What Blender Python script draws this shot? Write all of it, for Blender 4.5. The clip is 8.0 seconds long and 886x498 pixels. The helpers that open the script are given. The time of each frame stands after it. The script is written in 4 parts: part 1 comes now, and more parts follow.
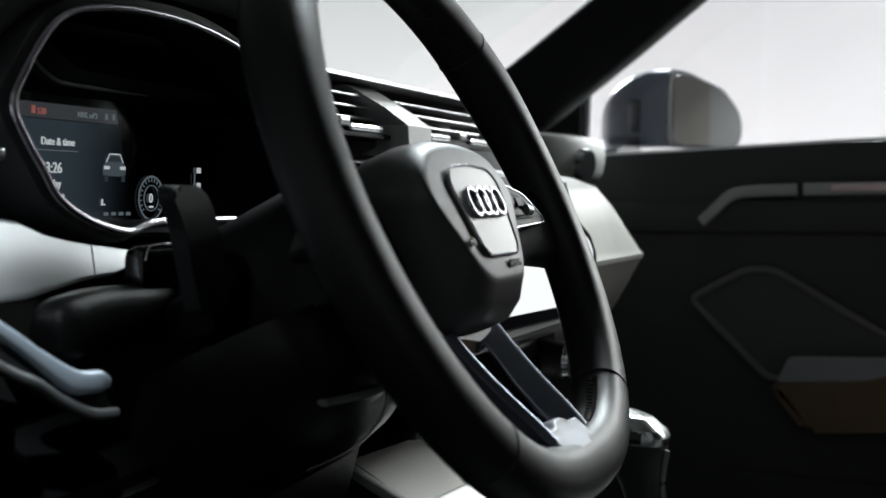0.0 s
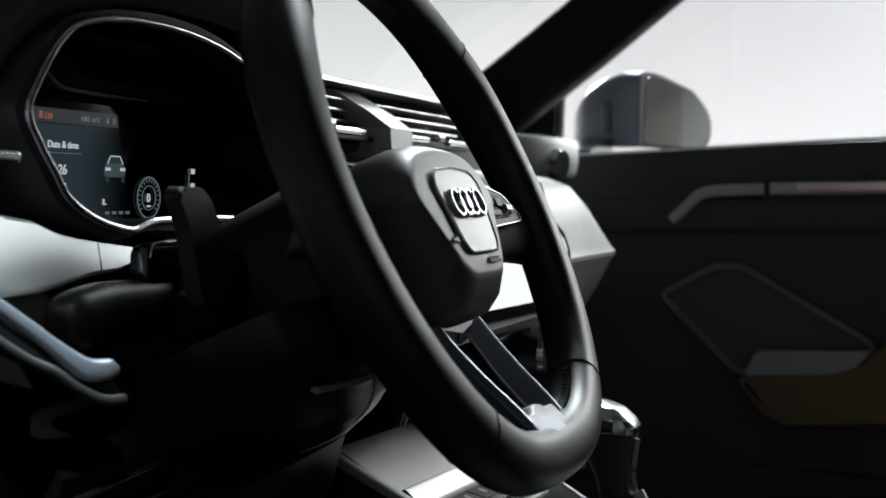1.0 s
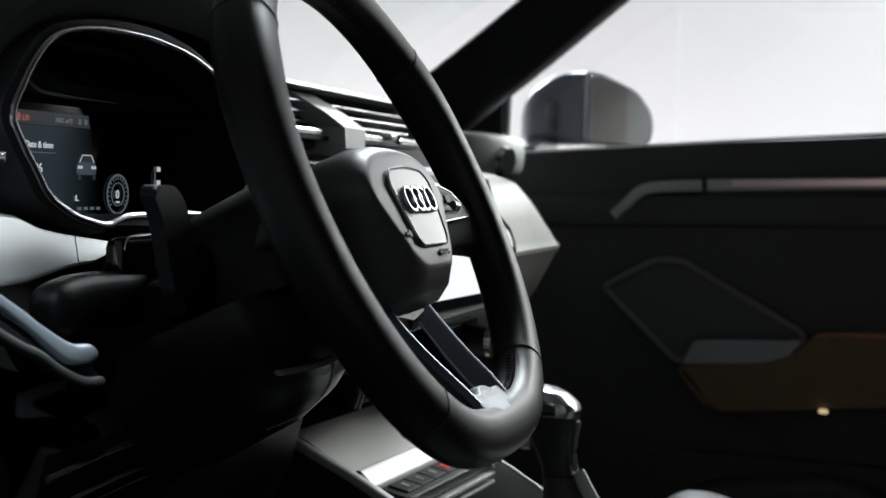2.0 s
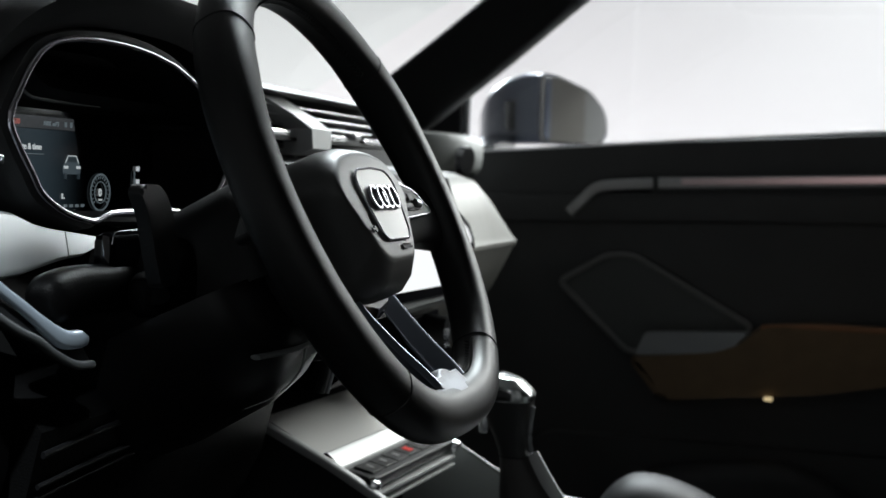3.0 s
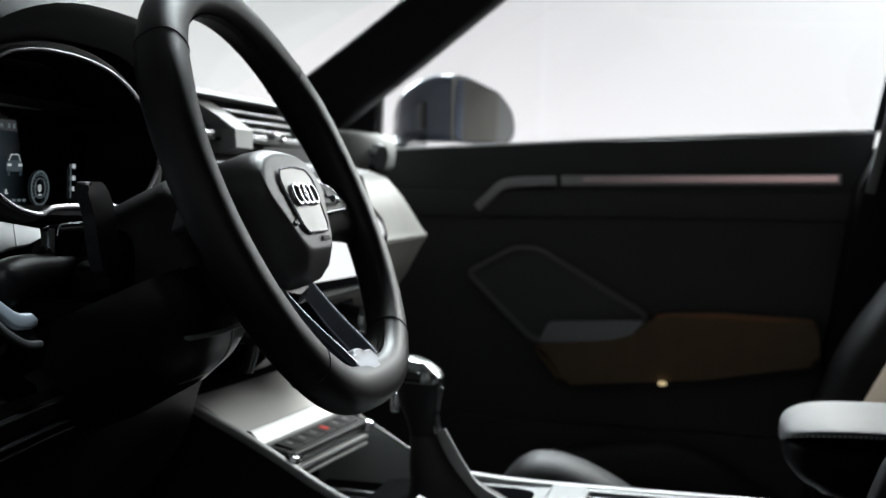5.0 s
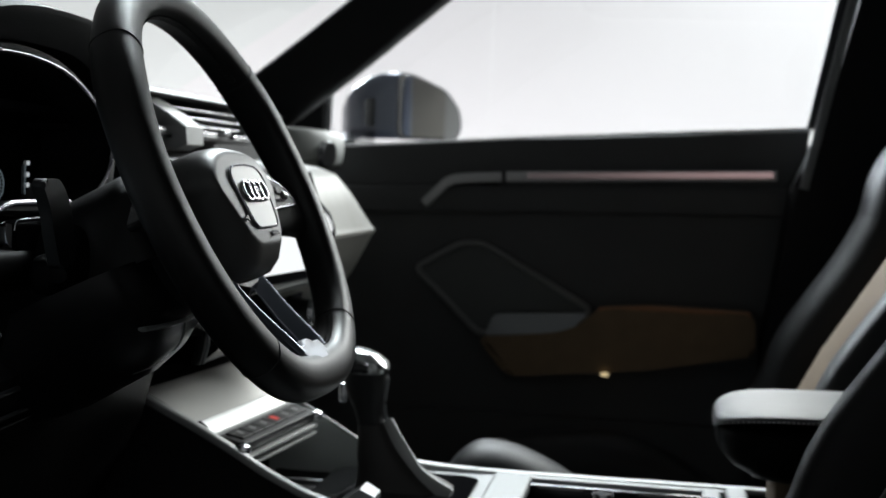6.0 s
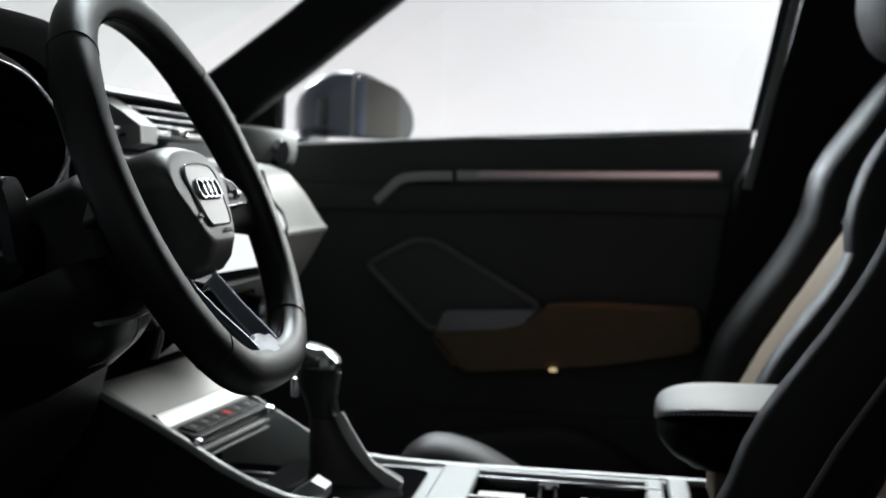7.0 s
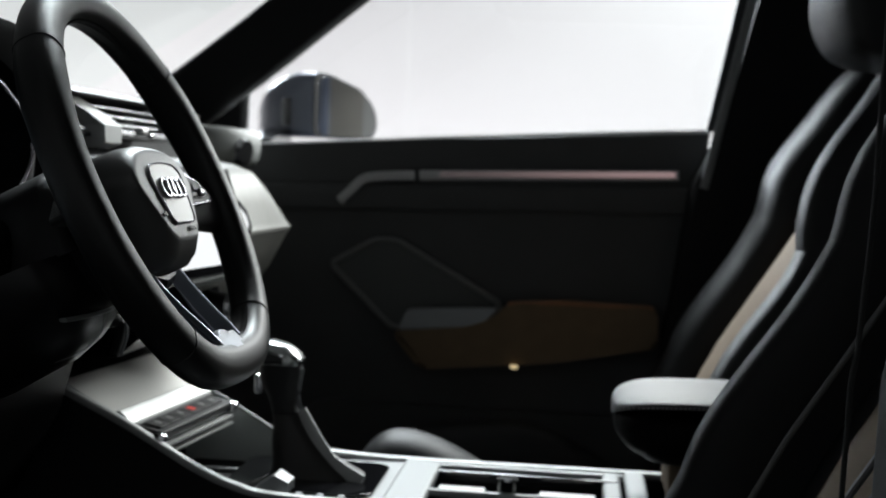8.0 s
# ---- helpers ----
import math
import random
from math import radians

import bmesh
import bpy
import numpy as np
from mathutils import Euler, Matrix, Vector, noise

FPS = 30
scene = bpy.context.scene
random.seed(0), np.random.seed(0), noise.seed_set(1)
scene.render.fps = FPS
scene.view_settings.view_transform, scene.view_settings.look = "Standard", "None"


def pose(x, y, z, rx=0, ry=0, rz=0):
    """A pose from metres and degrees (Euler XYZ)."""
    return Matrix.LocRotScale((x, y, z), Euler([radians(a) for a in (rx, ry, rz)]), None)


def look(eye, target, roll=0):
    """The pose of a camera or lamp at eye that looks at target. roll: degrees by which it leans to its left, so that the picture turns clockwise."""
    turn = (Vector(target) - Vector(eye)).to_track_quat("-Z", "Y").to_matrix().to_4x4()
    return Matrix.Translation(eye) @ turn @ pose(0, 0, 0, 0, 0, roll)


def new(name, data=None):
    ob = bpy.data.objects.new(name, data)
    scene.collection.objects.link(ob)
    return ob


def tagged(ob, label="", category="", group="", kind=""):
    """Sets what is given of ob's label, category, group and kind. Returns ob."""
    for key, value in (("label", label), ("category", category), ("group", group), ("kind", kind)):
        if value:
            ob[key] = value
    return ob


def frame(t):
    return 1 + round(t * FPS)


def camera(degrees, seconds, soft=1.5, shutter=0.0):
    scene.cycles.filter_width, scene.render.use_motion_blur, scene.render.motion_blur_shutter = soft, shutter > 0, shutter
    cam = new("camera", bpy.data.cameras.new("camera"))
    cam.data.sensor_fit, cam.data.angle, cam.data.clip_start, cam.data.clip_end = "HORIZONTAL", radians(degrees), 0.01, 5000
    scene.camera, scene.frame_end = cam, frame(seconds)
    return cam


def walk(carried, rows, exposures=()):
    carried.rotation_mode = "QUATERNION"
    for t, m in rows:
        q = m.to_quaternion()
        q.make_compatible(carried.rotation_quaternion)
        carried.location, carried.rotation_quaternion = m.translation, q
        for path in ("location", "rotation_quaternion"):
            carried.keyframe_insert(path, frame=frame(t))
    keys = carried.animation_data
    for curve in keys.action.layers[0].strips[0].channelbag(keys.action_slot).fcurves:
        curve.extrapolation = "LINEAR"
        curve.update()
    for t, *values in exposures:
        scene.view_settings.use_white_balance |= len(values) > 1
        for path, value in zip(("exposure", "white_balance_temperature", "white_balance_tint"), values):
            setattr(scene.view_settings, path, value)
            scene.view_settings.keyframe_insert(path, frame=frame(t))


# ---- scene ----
PATH = [
    (0, (0.2290, -0.6349, 1.0265), (-0.5279, 1.3430, 0.9247), 1.60),
    (0.5, (0.2343, -0.6583, 1.0276), (-0.5120, 1.3229, 0.9247), 1.60),
    (1, (0.2396, -0.6805, 1.0286), (-0.4759, 1.3123, 0.9237), 1.70),
    (1.5, (0.2470, -0.7060, 1.0297), (-0.4282, 1.3006, 0.9237), 1.80),
    (2, (0.2565, -0.7367, 1.0307), (-0.3784, 1.2837, 0.9194), 1.80),
    (3.5, (0.2820, -0.8289, 1.0339), (-0.2544, 1.2190, 0.9194), 1.90),
    (4, (0.2873, -0.8522, 1.0350), (-0.2067, 1.2063, 0.9205), 2.00),
    (4.5, (0.2936, -0.8724, 1.0350), (-0.1728, 1.1925, 0.9194), 2.10),
    (6, (0.3116, -0.9317, 1.0371), (-0.0413, 1.1554, 0.9141), 2.20),
    (6.5, (0.3159, -0.9455, 1.0371), (0.0032, 1.1480, 0.9152), 2.30),
    (7, (0.3212, -0.9614, 1.0382), (0.0424, 1.1374, 0.9152), 2.40),
    (7.5, (0.3265, -0.9752, 1.0382), (0.0816, 1.1268, 0.9163), 2.40),
    (8, (0.3286, -0.9858, 1.0382), (0.1071, 1.1194, 0.9173), 2.50),
]
cam = camera(38.0, 8.0)
walk(cam, [(t, look(eye, target, roll)) for t, eye, target, roll in PATH])
cam.data.dof.use_dof = True
cam.data.dof.focus_distance = 0.84
cam.data.dof.aperture_fstop = 9.5

# ---- world, lamps, exposure ----
world = bpy.data.worlds.new("world")
scene.world = world
world.use_nodes = True
world.node_tree.nodes["Background"].inputs["Color"].default_value = (0.75, 0.8, 0.85, 1)
world.node_tree.nodes["Background"].inputs["Strength"].default_value = 0.13
scene.view_settings.exposure = 0.0


def area_lamp(name, eye, target, sx, sy, watts, colour=(1, 1, 1), spread=180):
    data = bpy.data.lights.new(name, "AREA")
    data.shape, data.size, data.size_y, data.energy, data.color = "RECTANGLE", sx, sy, watts, colour
    data.spread = radians(spread)
    ob = new(name, data)
    ob.matrix_world = look(eye, target)
    return ob


area_lamp("studio_light_wall", (-1.6, 2.3, 0.15), (-1.6, 3.7, 1.2), 5.6, 0.5, 98, (1.0, 0.966, 0.985))
area_lamp("front_bounce_fill", (-3.4, 1.7, 3.4), (-5.0, 1.7, 1.4), 0.8, 2.8, 19, (0.88, 1.0, 0.96))
area_lamp("seat_fill_overhead", (-0.4, 2.7, 3.1), (0.45, 0.85, 0.95), 1.4, 1.0, 48, (0.88, 0.96, 1.0), 80)
spot = bpy.data.lights.new("strip_fill_spot", "SPOT")
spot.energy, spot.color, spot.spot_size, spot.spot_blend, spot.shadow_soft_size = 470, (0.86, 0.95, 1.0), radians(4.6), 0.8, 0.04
new("strip_fill_spot", spot).matrix_world = look((0.5, -1.3, 2.9), (-0.140, -0.228, 0.962))
area_lamp("seat_fill_side", (-1.5, 3.1, 2.1), (0.62, 0.93, 1.08), 0.6, 0.6, 4.2, (0.84, 0.93, 1.0), 28)
area_lamp("studio_softbox", (1.70, 3.30, 2.62), (1.3, 0.6, 1.2), 2.6, 1.6, 330, (0.96, 1.0, 0.99))


# ---- materials ----
def material(name, base, rough=0.5, metal=0.0, grain=0.0, size=400.0, blot=0.0, blot_size=12.0, coat=0.0, coat_rough=0.06, spec=0.5,
             rough_var=0.08, stretch=(1, 1, 1), cells=False, emit=None, power=0.0):
    m = bpy.data.materials.new(name)
    m.use_nodes = True
    nodes, links = m.node_tree.nodes, m.node_tree.links
    p = nodes["Principled BSDF"]
    p.inputs["Base Color"].default_value = (*base, 1)
    p.inputs["Roughness"].default_value = rough
    p.inputs["Metallic"].default_value = metal
    p.inputs["Specular IOR Level"].default_value = spec
    p.inputs["Coat Weight"].default_value = coat
    p.inputs["Coat Roughness"].default_value = coat_rough
    if emit:
        p.inputs["Emission Color"].default_value = (*emit, 1)
        p.inputs["Emission Strength"].default_value = power
    place = nodes.new("ShaderNodeTexCoord")
    squeeze = nodes.new("ShaderNodeMapping")
    squeeze.inputs["Scale"].default_value = stretch
    links.new(place.outputs["Object"], squeeze.inputs["Vector"])
    coarse = nodes.new("ShaderNodeTexNoise")
    coarse.inputs["Scale"].default_value, coarse.inputs["Detail"].default_value = blot_size, 5
    links.new(squeeze.outputs["Vector"], coarse.inputs["Vector"])
    if blot:
        tone = nodes.new("ShaderNodeMix")
        tone.data_type = "RGBA"
        tone.inputs[6].default_value = (*[c * (1 - blot) for c in base], 1)
        tone.inputs[7].default_value = (*[min(1, c * (1 + blot)) for c in base], 1)
        links.new(coarse.outputs["Fac"], tone.inputs[0])
        links.new(tone.outputs[2], p.inputs["Base Color"])
    if rough_var:
        span = nodes.new("ShaderNodeMapRange")
        span.inputs["To Min"].default_value = max(0.02, rough - rough_var)
        span.inputs["To Max"].default_value = min(1, rough + rough_var)
        links.new(coarse.outputs["Fac"], span.inputs["Value"])
        links.new(span.outputs["Result"], p.inputs["Roughness"])
    if grain:
        fine = nodes.new("ShaderNodeTexVoronoi" if cells else "ShaderNodeTexNoise")
        fine.inputs["Scale"].default_value = size
        links.new(squeeze.outputs["Vector"], fine.inputs["Vector"])
        bump = nodes.new("ShaderNodeBump")
        bump.inputs["Strength"].default_value = grain
        bump.inputs["Distance"].default_value = 0.0006
        links.new(fine.outputs["Distance" if cells else "Fac"], bump.inputs["Height"])
        links.new(bump.outputs["Normal"], p.inputs["Normal"])
    return m


LEATHER = material("black_leather", (0.010, 0.0107, 0.0114), 0.40, grain=0.25, size=900, blot=0.25, cells=True, spec=0.42)
RIM_LEATHER = material("rim_leather", (0.006, 0.0062, 0.0062), 0.44, grain=0.18, size=1300, blot=0.2, cells=True, spec=0.45)
PAD = material("satin_black_pad", (0.062, 0.0625, 0.0615), 0.45, grain=0.16, size=1500, blot=0.15, cells=True, spec=0.6, coat=0.22, coat_rough=0.45)
PLASTIC = material("soft_black_plastic", (0.007, 0.0075, 0.008), 0.50, grain=0.3, size=1400, blot=0.2, cells=True, spec=0.32)
DARK = material("matt_black_plastic", (0.008, 0.008, 0.009), 0.65, grain=0.2, size=1200, blot=0.2, spec=0.25)
GLOSS = material("piano_black", (0.004, 0.004, 0.005), 0.08, coat=0.3, rough_var=0.03)
SILVER = material("satin_aluminium", (0.62, 0.63, 0.64), 0.3, metal=1, grain=0.06, size=300, blot=0.08, stretch=(1, 12, 12))
STRIP = material("dull_aluminium", (0.22, 0.23, 0.235), 0.38, metal=0.8, blot=0.08)
CHROME = material("chrome", (0.82, 0.83, 0.85), 0.15, metal=1, rough_var=0.04)
PALE = material("pale_grey_decor", (0.60, 0.595, 0.57), 0.42, metal=0.2, grain=0.05, size=500, blot=0.06)
BEZELMETAL = material("satin_chrome", (0.5, 0.48, 0.52), 0.25, metal=1, rough_var=0.05)
DECOR = material("grey_decor_panel", (0.36, 0.37, 0.37), 0.34, metal=0.6, grain=0.08, size=500, blot=0.1)
SUEDE = material("tan_suede", (0.135, 0.097, 0.062), 0.85, grain=0.35, size=1800, blot=0.18, blot_size=40)
ORANGE = material("orange_suede", (0.19, 0.132, 0.078), 0.85, grain=0.35, size=1800, blot=0.18, blot_size=40)
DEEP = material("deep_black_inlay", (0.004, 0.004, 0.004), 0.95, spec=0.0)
BLUESILVER = material("blue_silver_trim", (0.36, 0.42, 0.48), 0.36, metal=0.35, blot=0.08, grain=0.05, size=500)
RINGMETAL = material("polished_ring", (0.38, 0.38, 0.40), 0.26, metal=1, rough_var=0.05)
FOOTSILVER = material("satin_silver_paint", (0.25, 0.255, 0.275), 0.55, metal=0.4, rough_var=0.06, blot=0.08)
CHEEK = material("pale_green_grey_plastic", (0.60, 0.64, 0.62), 0.5, grain=0.06, size=400, blot=0.06)
CAPMETAL = material("satin_chrome_cap", (0.50, 0.52, 0.51), 0.24, metal=1, rough_var=0.06)
BELT = material("woven_black_belt", (0.018, 0.019, 0.019), 0.6, grain=0.5, size=1500, blot=0.1, stretch=(1, 1, 4), spec=0.3)
BRIGHTDECOR = material("silver_white_decor", (0.84, 0.88, 0.90), 0.32, metal=0.75, grain=0.04, size=500, blot=0.05)
PASSDECOR = material("warm_grey_decor", (0.135, 0.134, 0.122), 0.45, metal=0.15, grain=0.12, size=260, blot=0.10, blot_size=30)
ARMLEATHER = material("armrest_leather", (0.03, 0.03, 0.031), 0.56, grain=0.2, size=1200, blot=0.15, cells=True, spec=0.9, coat=0.4, coat_rough=0.5)
SHADEBLACK = material("shaded_black_plastic", (0.0028, 0.0028, 0.0029), 0.42, grain=0.3, size=900, blot=0.2, cells=True, spec=0.05)
SHROUD = material("polished_black_shroud", (0.006, 0.006, 0.0065), 0.30, grain=0.1, size=900, blot=0.2, spec=0.35)
HOODBLACK = material("grained_hood_plastic", (0.035, 0.036, 0.037), 0.60, grain=0.3, size=1400, blot=0.2, cells=True, spec=0.3)
DOORSTRIP = material("satin_grey_door_strip", (0.50, 0.50, 0.505), 0.4, metal=0.2, blot=0.08)
GUNMETAL = material("gunmetal_spoke", (0.25, 0.275, 0.33), 0.33, metal=0.9, rough_var=0.05, blot=0.06)
LITORANGE = material("lit_orange_edge", (0.34, 0.165, 0.085), 0.8, grain=0.3, size=1800, blot=0.15, blot_size=40)
PIPING = material("grey_piping", (0.14, 0.145, 0.145), 0.5, blot=0.1)
CARGLASS = material("screen_dark_glass", (0.01, 0.01, 0.01), 0.3, emit=(0.10, 0.16, 0.2), power=0.12)
CARBODY = material("screen_car_body", (0.02, 0.02, 0.02), 0.3, emit=(0.3, 0.42, 0.5), power=0.12)
DOORCARD = material("soft_door_lining", (0.068, 0.069, 0.071), 0.6, grain=0.3, size=1200, blot=0.25, blot_size=9, cells=True, spec=0.35)
LEDGE = material("grey_ledge", (0.20, 0.21, 0.205), 0.5, blot=0.1, grain=0.1)
SEATLEATHER = material("matt_black_leather", (0.012, 0.0127, 0.0139), 0.52, grain=0.3, size=900, blot=0.25, cells=True, spec=0.34)
CONSOLE = material("pale_satin_metal", (0.42, 0.43, 0.425), 0.46, metal=0.35, grain=0.06, size=400, blot=0.06)
RAILMETAL = material("satin_grey_rail", (0.30, 0.31, 0.31), 0.5, metal=0.25, grain=0.06, size=400, blot=0.08)
BOOTLEATHER = material("soft_worn_leather", (0.032, 0.030, 0.029), 0.5, grain=0.3, size=700, blot=0.3, cells=True, spec=0.5)
CARPET = material("black_carpet", (0.012, 0.012, 0.013), 0.95, grain=0.6, size=900, blot=0.3)
HEADLINER = material("grey_headliner", (0.20, 0.20, 0.20), 0.9, grain=0.3, size=900, blot=0.15)
PAINT = material("grey_car_paint", (0.135, 0.152, 0.185), 0.30, metal=0.3, coat=0.8, blot=0.05)
WALL = material("white_studio_wall", (0.82, 0.83, 0.83), 0.7, grain=0.1, size=120, blot=0.02, blot_size=1.5)
BACKWALL = material("charcoal_studio_wall", (0.19, 0.19, 0.195), 0.8, grain=0.1, size=120, blot=0.1, blot_size=1.5)
BOUNCEGREY = material("bounce_wall_grey", (0.18, 0.18, 0.184), 0.9, grain=0.2, size=90, blot=0.25, blot_size=2)
CONCRETE = material("dark_resin_floor", (0.045, 0.045, 0.047), 0.75, grain=0.2, size=60, blot=0.15, blot_size=2, spec=0.2)
THREAD = material("grey_thread", (0.5, 0.5, 0.5), 0.7)
BLACKTHREAD = material("black_thread", (0.008, 0.008, 0.008), 0.5)
RED = material("red_switch", (0.6, 0.03, 0.03), 0.35, emit=(1, 0.08, 0.05), power=0.25)
PRINT = material("grey_print", (0.02, 0.02, 0.02), 0.5)
MIRROR = material("mirror_glass", (0.75, 0.77, 0.78), 0.02, metal=1, rough_var=0)
SCREEN = material("cluster_screen", (0.004, 0.005, 0.006), 0.12, emit=(0.13, 0.2, 0.25), power=0.14)
def fading(m, y_from, y_to, axis="Y", least=0.0):
    """Lets a lit thing fade out along a world axis."""
    nodes, links = m.node_tree.nodes, m.node_tree.links
    place, split, span, mul = (nodes.new("ShaderNode" + k) for k in ("TexCoord", "SeparateXYZ", "MapRange", "Math"))
    links.new(place.outputs["Object"], split.inputs["Vector"])
    links.new(split.outputs[axis], span.inputs["Value"])
    span.interpolation_type = "SMOOTHSTEP"
    for key, value in (("From Min", y_from), ("From Max", y_to), ("To Min", 1.0), ("To Max", least)):
        span.inputs[key].default_value = value
    p = nodes["Principled BSDF"]
    mul.operation = "MULTIPLY"
    mul.inputs[1].default_value = p.inputs["Emission Strength"].default_value
    links.new(span.outputs["Result"], mul.inputs[0])
    links.new(mul.outputs["Value"], p.inputs["Emission Strength"])


fading(SCREEN, -0.03, 0.035)
SCREENBAR = material("screen_header", (0.01, 0.01, 0.01), 0.12, emit=(0.30, 0.33, 0.36), power=0.10)
GLOW = material("screen_glow", (0.02, 0.02, 0.02), 0.3, emit=(0.75, 0.82, 0.85), power=0.55)
GLOWDIM = material("screen_glow_dim", (0.02, 0.02, 0.02), 0.3, emit=(0.35, 0.45, 0.5), power=0.22)
GLOWRED = material("screen_glow_red", (0.02, 0.01, 0.01), 0.3, emit=(0.75, 0.22, 0.18), power=0.28)
MAP = material("lit_touchscreen", (0.05, 0.05, 0.05), 0.1, emit=(0.95, 0.98, 1.0), power=1.0)
COURTESY = material("warm_courtesy_lamp", (0.3, 0.25, 0.15), 0.3, emit=(1.0, 0.8, 0.45), power=0.6)
AMBIENT = material("pink_light_strip", (0.4, 0.36, 0.36), 0.3, metal=0.7, emit=(1.0, 0.66, 0.66), power=0.26)
fading(AMBIENT, 0.49, 0.10, "X", 0.12)


def pane_material(name, tint):
    m = bpy.data.materials.new(name)
    m.use_nodes = True
    nodes, links = m.node_tree.nodes, m.node_tree.links
    clear, gloss, blend = (nodes.new("ShaderNode" + k) for k in ("BsdfTransparent", "BsdfGlossy", "MixShader"))
    clear.inputs["Color"].default_value = (*tint, 1)
    gloss.inputs["Roughness"].default_value = 0.02
    blend.inputs["Fac"].default_value = 0.05
    links.new(clear.outputs["BSDF"], blend.inputs[1])
    links.new(gloss.outputs["BSDF"], blend.inputs[2])
    links.new(blend.outputs["Shader"], nodes["Material Output"].inputs["Surface"])
    return m


PANE = pane_material("window_glass", (0.97, 0.97, 0.975))
SCREENGLASS = pane_material("green_tinted_glass", (0.945, 0.985, 0.968))

# ---- shapes ----
WORLD = {}


def finish(name, bm, mat, crease=38):
    bmesh.ops.recalc_face_normals(bm, faces=bm.faces)
    limit = math.cos(radians(crease))
    bm.normal_update()
    areas = {f: f.calc_area() for f in bm.faces}
    normals = []
    for f in bm.faces:
        f.smooth = True
        for loop in f.loops:
            total = Vector()
            for g in loop.vert.link_faces:
                if g.normal.dot(f.normal) > limit:
                    total += g.normal * areas[g]
            normals.append(total.normalized() if total.length > 0 else f.normal.copy())
    me = bpy.data.meshes.new(name)
    bm.to_mesh(me)
    bm.free()
    me.normals_split_custom_set(normals)
    me.materials.append(mat)
    return me


def thing(name, base, label, category, group="", kind=""):
    ob = new(name)
    ob.empty_display_size = 0.05
    ob.matrix_basis = Matrix.Translation(base)
    WORLD[ob] = Matrix.Translation(base)
    return tagged(ob, label, category, group, kind)


def part(name, bm, mat, parent, label="", crease=38):
    ob = new(name, finish(name, bm, mat, crease))
    ob.parent = parent
    ob.matrix_parent_inverse = WORLD.get(parent, Matrix()).inverted()
    return tagged(ob, label)


def single(name, bm, mat, label, category="", group="", kind="", crease=38):
    return tagged(new(name, finish(name, bm, mat, crease)), label, category, group, kind)


def loft(rings, closed=True, caps=(True, True), loop=False):
    """Skin over rings of points; closed: each ring is a loop; loop: the last ring meets the first."""
    bm = bmesh.new()
    rows = [[bm.verts.new(p) for p in ring] for ring in rings]
    n = len(rows[0])
    pairs = list(zip(rows, rows[1:])) + ([(rows[-1], rows[0])] if loop else [])
    for a, b in pairs:
        for i in range(n if closed else n - 1):
            j = (i + 1) % n
            bm.faces.new((a[i], a[j], b[j], b[i]))
    if closed and not loop:
        if caps[0]:
            bm.faces.new(rows[0])
        if caps[1]:
            bm.faces.new(rows[-1][::-1])
    return bm


def oval(w, h, n=16, power=2.0):
    pts = []
    for k in range(n):
        a = 2 * math.pi * k / n
        c, s = math.cos(a), math.sin(a)
        pts.append((w * math.copysign(abs(c) ** (2 / power), c), h * math.copysign(abs(s) ** (2 / power), s)))
    return pts


def smooth_path(points, steps=6, closed=False):
    """Catmull-Rom through the points."""
    pts = [Vector(p) for p in points]
    n = len(pts)
    out = []
    for i in range(n if closed else n - 1):
        p0 = pts[(i - 1) % n] if closed or i else pts[0]
        p1, p2 = pts[i], pts[(i + 1) % n]
        p3 = pts[(i + 2) % n] if closed or i + 2 < n else pts[-1]
        for k in range(steps):
            t = k / steps
            out.append(0.5 * (2 * p1 + (p2 - p0) * t + (2 * p0 - 5 * p1 + 4 * p2 - p3) * t * t + (3 * p1 - p0 - 3 * p2 + p3) * t ** 3))
    if not closed:
        out.append(pts[-1])
    return out


def sweep(points, section, up=(0, 0, 1), closed=False, scales=None, caps=(True, True)):
    """Carries a section (across, along up) along the points."""
    pts = [Vector(p) for p in points]
    n = len(pts)
    rings = []
    for i, p in enumerate(pts):
        a = pts[(i - 1) % n] if closed or i else p
        b = pts[(i + 1) % n] if closed or i + 1 < n else p
        t = (b - a).normalized()
        side = t.cross(Vector(up)).normalized()
        top = side.cross(t)
        k = scales[i] if scales else (1, 1)
        rings.append([p + side * (x * k[0]) + top * (y * k[1]) for x, y in section])
    return loft(rings, loop=closed, caps=caps)


def rbox(size, centre, r=0.004, seg=2, m=None):
    bm = bmesh.new()
    bmesh.ops.create_cube(bm, size=1, matrix=Matrix.Diagonal((*size, 1)))
    if r:
        bmesh.ops.bevel(bm, geom=bm.edges[:], offset=min(r, min(size) * 0.49), segments=seg, profile=0.5, affect="EDGES")
    bm.transform((Matrix.Translation(centre) if m is None else m @ Matrix.Translation(centre)))
    return bm


def prism(outline, depth, m, r=0.002, seg=2):
    """A plate of an outline in the local xy plane, depth along local z, with rounded front edges."""
    bm = bmesh.new()
    low = [bm.verts.new((x, y, 0)) for x, y in outline]
    top = [bm.verts.new((x, y, depth)) for x, y in outline]
    n = len(outline)
    bm.faces.new(low[::-1])
    front = bm.faces.new(top)
    for i in range(n):
        bm.faces.new((low[i], low[(i + 1) % n], top[(i + 1) % n], top[i]))
    if r:
        bmesh.ops.bevel(bm, geom=list(front.edges), offset=r, segments=seg, profile=0.5, affect="EDGES")
    bm.transform(m)
    return bm


